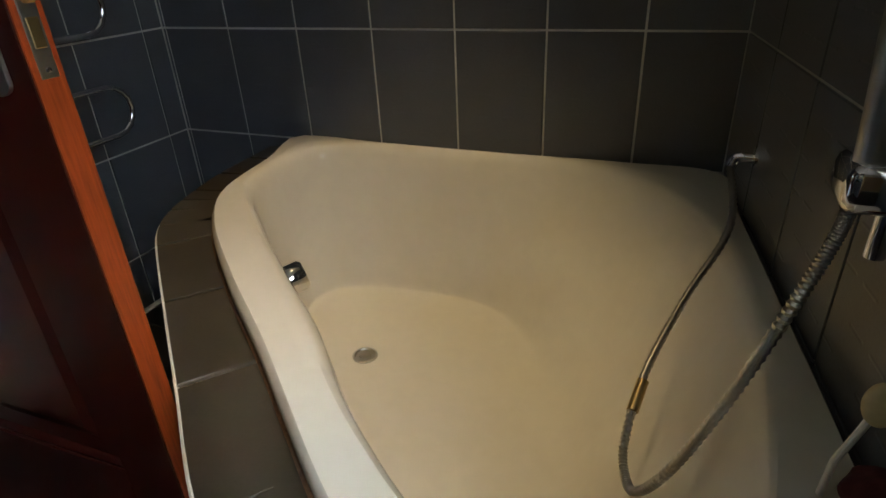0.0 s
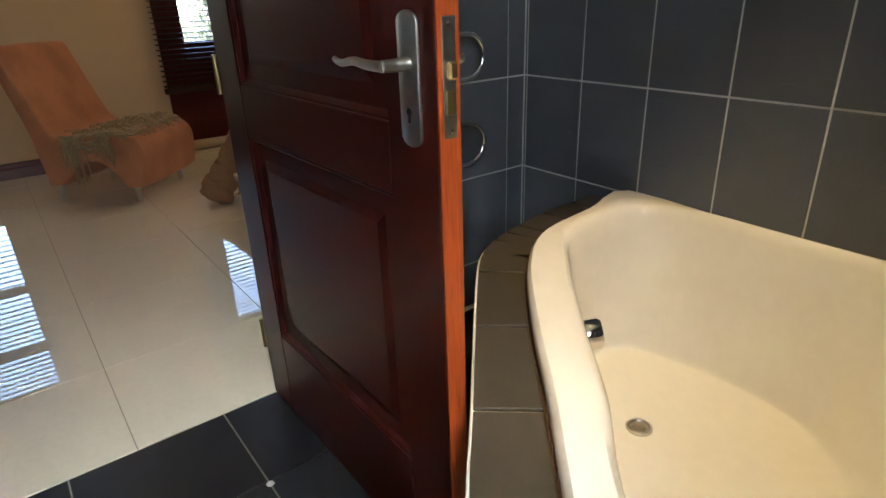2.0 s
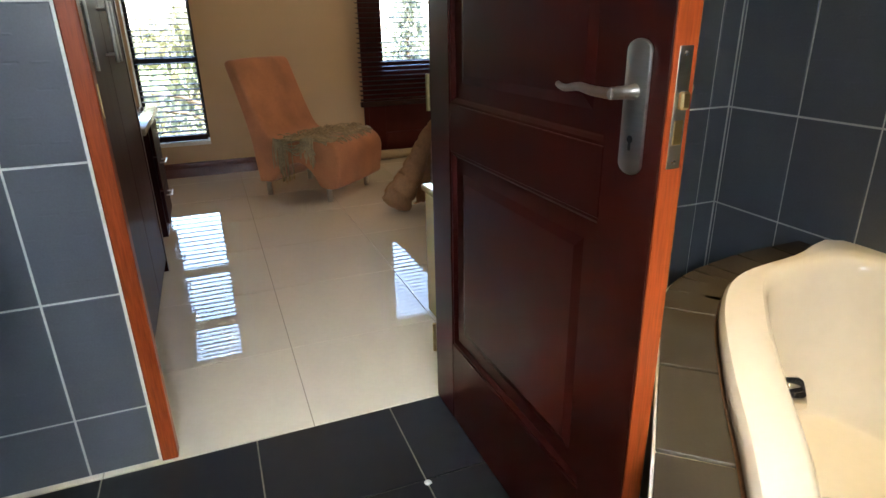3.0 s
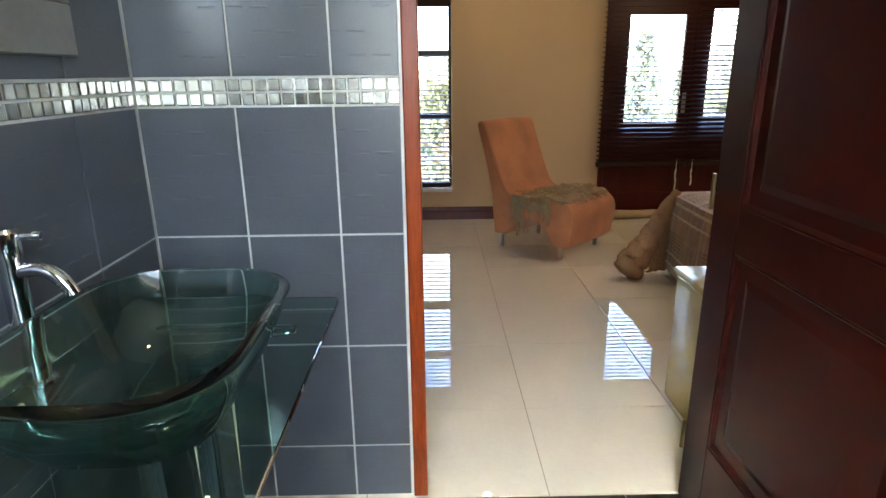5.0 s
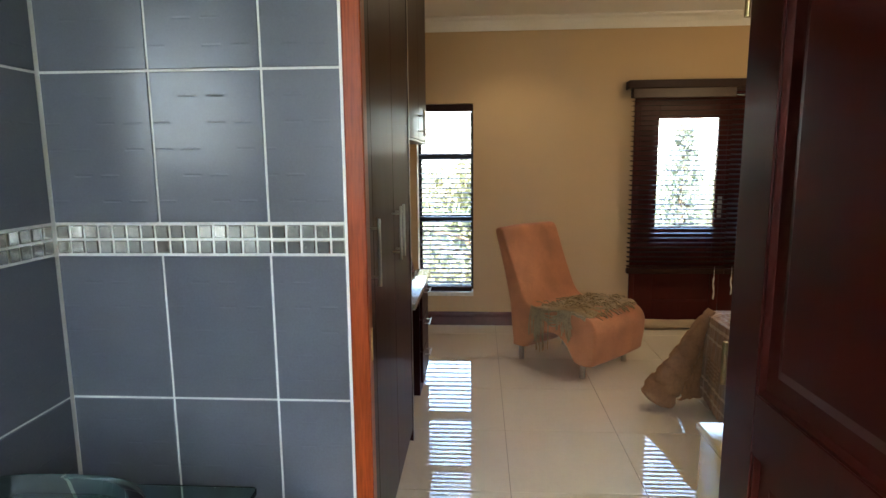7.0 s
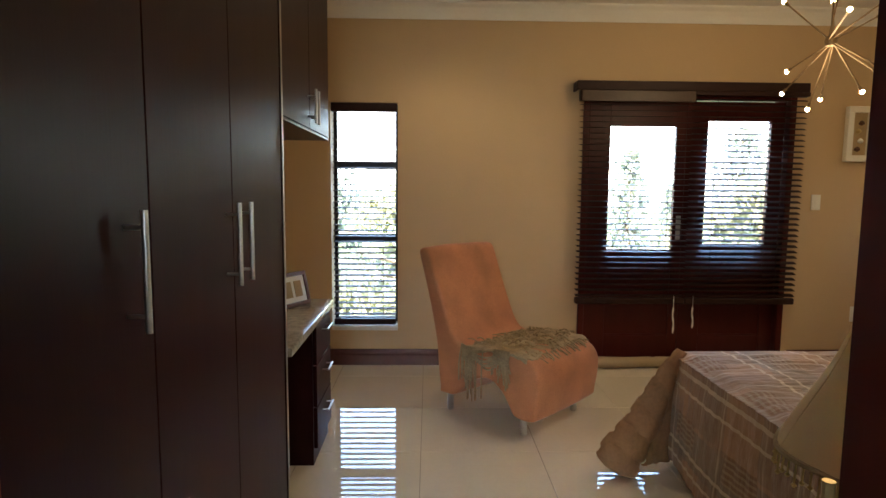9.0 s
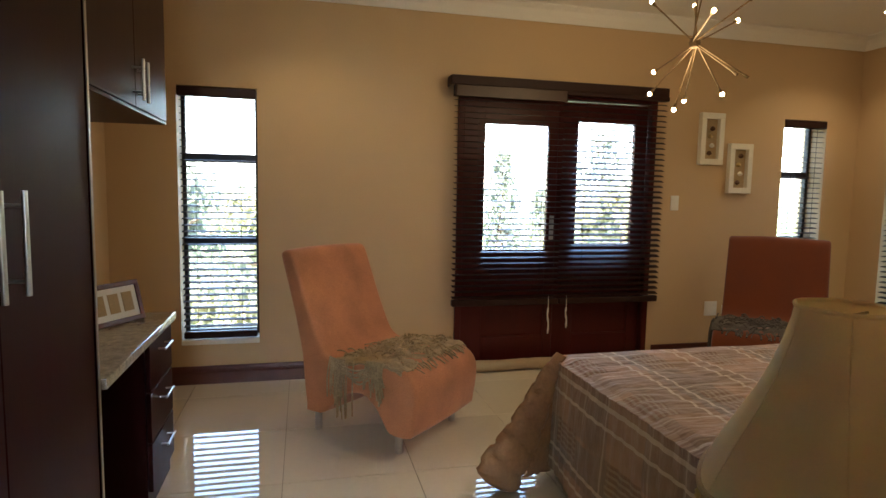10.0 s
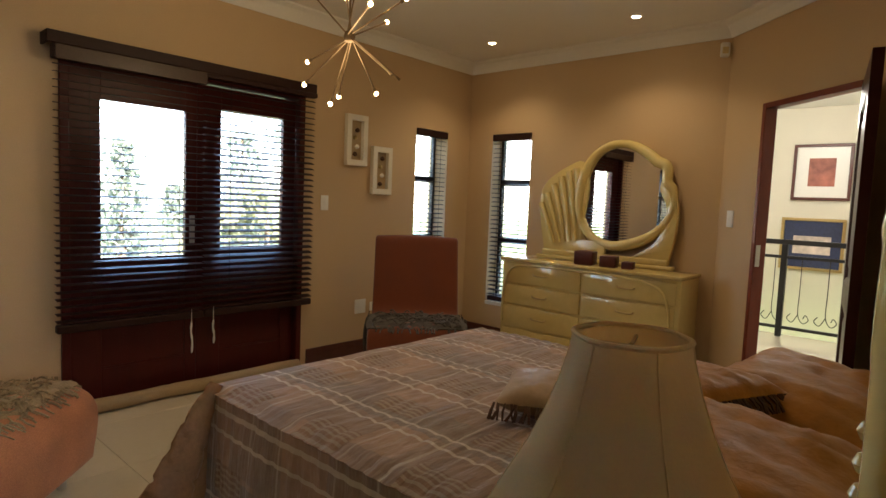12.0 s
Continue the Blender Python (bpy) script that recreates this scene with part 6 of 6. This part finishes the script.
ss = thing("shower_set", pose(0, 0, 0), "chrome hand shower set with slide bar over the bath", "shower")
part("slide_bar", tube([east(-0.95, 0.80, 0.05), east(-0.95, 1.50, 0.05)], 0.010, 12), M_CHROME, ss, smooth=True)
for z in (0.84, 1.46):
    part("bar_bracket", tube([east(-0.95, z, 0.002), east(-0.95, z, 0.05)], 0.012, 12), M_CHROME, ss, smooth=True)
hd = tube(smooth_path([east(-0.985, 0.90, 0.09), east(-0.975, 1.02, 0.095), east(-0.97, 1.13, 0.11), east(-0.965, 1.21, 0.135)], 5), [0.016] * 6 + [0.014] * 6 + [0.018] * 4, 14)
part("hand_shower", hd, M_STEEL, ss, "satin chrome hand shower", True)
part("holder", box(east(-0.97, 0).x - 0.11, east(-0.97, 0).x - 0.035, -1.01, -0.935, 0.865, 0.915, 0.014, seg=3), M_CHROME, ss, "chrome holder", True)
part("wall_outlet", merge(tube([east(-0.27, 0.675, 0.002), east(-0.27, 0.675, 0.008)], 0.026, 18), tube(smooth_path([east(-0.27, 0.675, 0.008), east(-0.27, 0.675, 0.04), east(-0.275, 0.655, 0.05)], 4), 0.011, 12)), M_CHROME, ss, smooth=True)
hp = smooth_path([tuple(east(-0.275, 0.655, 0.05)), (1.79, -0.45, 0.594), (1.723, -0.60, 0.503), (1.673, -0.75, 0.434), (1.657, -0.86, 0.376), (1.668, -0.92, 0.354), (1.688, -0.95, 0.372), (1.724, -0.98, 0.469), (1.769, -0.99, 0.611), (1.809, -0.98, 0.742), (1.833, -0.963, 0.815), (1.838, -0.97, 0.868)], 24)
part("hose", tube(hp, 0.0062, 10, ripple=0.32), M_STEEL, ss, "ribbed steel hose", True)

part("hose_nut", tube([(1.672, -0.765, 0.430), (1.662, -0.815, 0.402)], 0.010, 12), M_BRASS, ss, "worn brass hose coupling", True)

# bath puff and brush on the corner of the rim
pf = bmesh.new()
bmesh.ops.create_icosphere(pf, subdivisions=4, radius=0.038)
for v in pf.verts:
    v.co *= 1 + 0.28 * noise.noise(v.co * 26) + 0.12 * noise.noise(v.co * 60)
    v.co.z *= 0.8
puff = thing("bath_puff", pose(1.915, -1.075, 0.585), "crumpled crimson bath puff on the bath rim", "bath puff")
part("netting", pf, M_SPONGE, puff, smooth=True)
br = thing("bath_brush", pose(1.87, -1.06, 0.62), "cream oval bath brush with thin pale handle", "brush")
hb = bmesh.new()
bmesh.ops.create_uvsphere(hb, u_segments=24, v_segments=14, radius=1)
bmesh.ops.transform(hb, matrix=pose(0.012, -0.012, 0.085, 0, 0, 70) @ Matrix.Diagonal((0.009, 0.016, 0.026, 1)), verts=hb.verts[:])
part("head", hb, M_OLDCREAM, br, "aged cream oval head", True)
part("handle", tube([(0.008, -0.010, 0.065), (-0.004, 0.0, -0.005), (-0.005, 0.004, -0.06)], 0.004, 10), M_WHITE, br, "thin pale handle", True)

# ---- pieces: wall tiles, mosaic, floor tiles ----
MESHES = {}


def piece(name, w, h, t, mat, bev):
    """A thin tile, w by h, proud by t, with eased front edges; origin at its lower corner."""
    key = (name, round(w, 3), round(h, 3))
    if key not in MESHES:
        bm = loft([[(a, c, z) for a, z in ((0, 0), (w, 0), (w, h), (0, h))] for c in (0, t - bev)] + [[(a, t, z) for a, z in ((bev, bev), (w - bev, bev), (w - bev, h - bev), (bev, h - bev))]], cap=(False, True))
        me = bpy.data.meshes.new(name)
        bm.to_mesh(me)
        bm.free()
        me.materials.append(mat)
        MESHES[key] = me
    return MESHES[key]


ROWS = [(-0.163, 0.190), (0.190, 0.541), (0.541, 0.892), (0.892, 1.252), (1.327, 1.677), (1.677, 2.029), (2.029, 2.38), (2.38, 2.5)]
G = 0.006


def tile_wall(ob, length, cuts, holes=(), low=0.0):
    """Tiles in local x and z of a wall; cuts are the joints."""
    for u0, u1 in zip(cuts, cuts[1:]):
        for z0, z1 in ROWS:
            a, b, c, d = max(u0, 0), min(u1, length), max(z0, low), z1
            if any(a >= h[0] - 1e-6 and b <= h[1] + 1e-6 and d > h[2] and c < h[3] for h in holes):
                if d > holes[0][3] > c:
                    c = holes[0][3]
                else:
                    continue
            if b - a < 0.012 or d - c < 0.012:
                continue
            me = piece("wall_tile", b - a - G, d - c - G, 0.006, M_TILE, 0.0012)
            share("wall_tile", me, ob, (a + G / 2, -0.0015, c + G / 2), (radians(random.uniform(-0.12, 0.12)), 0, radians(random.uniform(-0.12, 0.12))))


def mosaic_band(ob, u0, u1, count=None):
    p = 0.0347
    n = round((u1 - u0) / p)
    p = (u1 - u0) / n
    me = piece("mosaic_tile", p - 0.0045, 0.0305, 0.0055, M_MOSAIC, 0.0022)
    bm = bmesh.new()
    for k in range(n):
        for z in (1.2555, 1.2920):
            loc = (u0 + k * p + 0.002, -0.001, z)
            rot = (radians(random.uniform(-2.5, 2.5)), 0, radians(random.uniform(-2.5, 2.5)))
            if count is None or k < count:
                share("mosaic_tile", me, ob, loc, rot)
            else:
                i = len(bm.verts)
                bm.from_mesh(me)
                bm.verts.ensure_lookup_table()
                bmesh.ops.transform(bm, matrix=Matrix.Translation(loc) @ Euler(rot).to_matrix().to_4x4(), verts=bm.verts[i:])
    if len(bm.verts):
        tagged(part("mosaic_rest", bm, M_MOSAIC, ob), kind="stuff")
    else:
        bm.free()


# west wall: local x = -y of the world
wc = [0.0, 0.085] + [0.085 + 0.262 * k for k in range(1, 4)] + [1.01]
tile_wall(TW_W, 2.717, wc)
tile_wall(TW_W, 2.717, [2.011, 2.192, 2.456, 2.717])
tile_wall(TW_W, 2.717, [1.01, 1.35, 1.68, 2.011], holes=[(1.01, 2.011, 0.0, 2.10)])
mosaic_band(TW_W, 2.012, 2.717)
mosaic_band(TW_W, 0.0, 1.008)
part("edge_trim", box(2.0055, 2.0115, -0.001, 0.009, 0, 2.1), M_WHITE, TW_W, "white tile edge trim")
# north wall: local x = 1.90 - x
nj = [0.012, 0.275, 0.536, 0.797, 1.058, 1.317, 1.565, 1.797]
tile_wall(TW_N, 1.90, sorted(1.90 - x for x in nj))
tile_wall(TW_N, 1.90, [1.888, 1.90])
mosaic_band(TW_N, 0.105, 1.896)
# basin wall: local x = x + 0.034
sj = [0.026, 0.324, 0.626, 0.888, 1.15]
tile_wall(TW_S, 1.36, [0.040, *[s for s in sj if s > 0.06], 1.36])
mosaic_band(TW_S, 0.040, 1.356)
# east wall: local x from the far corner
EL = (EB - EA).length
ej = [EL - 0.004 - 0.262 * k for k in range(0, 17)][::-1]
WIN = (1.87, 2.87, 1.15, 2.2)
tile_wall(TW_E, EL, sorted([e for e in ej if e > 0.0 and min(abs(e - WIN[0]), abs(e - WIN[1])) > 0.02] + [0.0, WIN[0], WIN[1]]), [WIN])
mosaic_band(TW_E, WIN[1] + 0.01, EL - 0.004, 0)

# bathroom floor
fx = [0.022, 0.378, 0.803, 1.228, 1.653, 2.078, 2.5]
fy = [-4.2] + [-1.312 - 0.4255 * k for k in range(6, -1, -1)] + [-0.886, -0.46, 0.0]
for x0, x1 in zip(fx, fx[1:]):
    for y0, y1 in zip(fy, fy[1:]):
        if y1 - y0 < 0.02:
            continue
        me = piece("floor_tile_dark", x1 - x0 - 0.004, y1 - y0 - 0.004, 0.006, M_SLATE, 0.0015)
        share("floor_tile", me, FLOOR_B, (x0 + 0.002, y1 - 0.002, -0.006), (radians(90), 0, 0))
# bedroom floor
fx = [X1] + [-0.50 - 0.601 * k for k in range(5, -1, -1)] + [0.020]
fy = [YS] + [-1.56 + 0.600 * k for k in range(-1, 8)] + [Y1]
for x0, x1 in zip(fx, fx[1:]):
    for y0, y1 in zip(fy, fy[1:]):
        me = piece("floor_tile_cream", x1 - x0 - 0.003, y1 - y0 - 0.003, 0.005, M_FLOOR, 0.0006)
        share("floor_tile", me, FLOOR, (x0 + 0.0015, y1 - 0.0015, -0.005), (radians(90), 0, 0))
# chipped grout at a joint
ch = bmesh.new()
bmesh.ops.create_icosphere(ch, subdivisions=2, radius=0.011)
for v in ch.verts:
    v.co.z *= 0.15
    v.co *= 1 + 0.3 * noise.noise(v.co * 90)
part("grout_chip", ch, M_WHITE, FLOOR_B, "white grout smear at a tile joint").location = (0.393, -1.312, 0.0012)
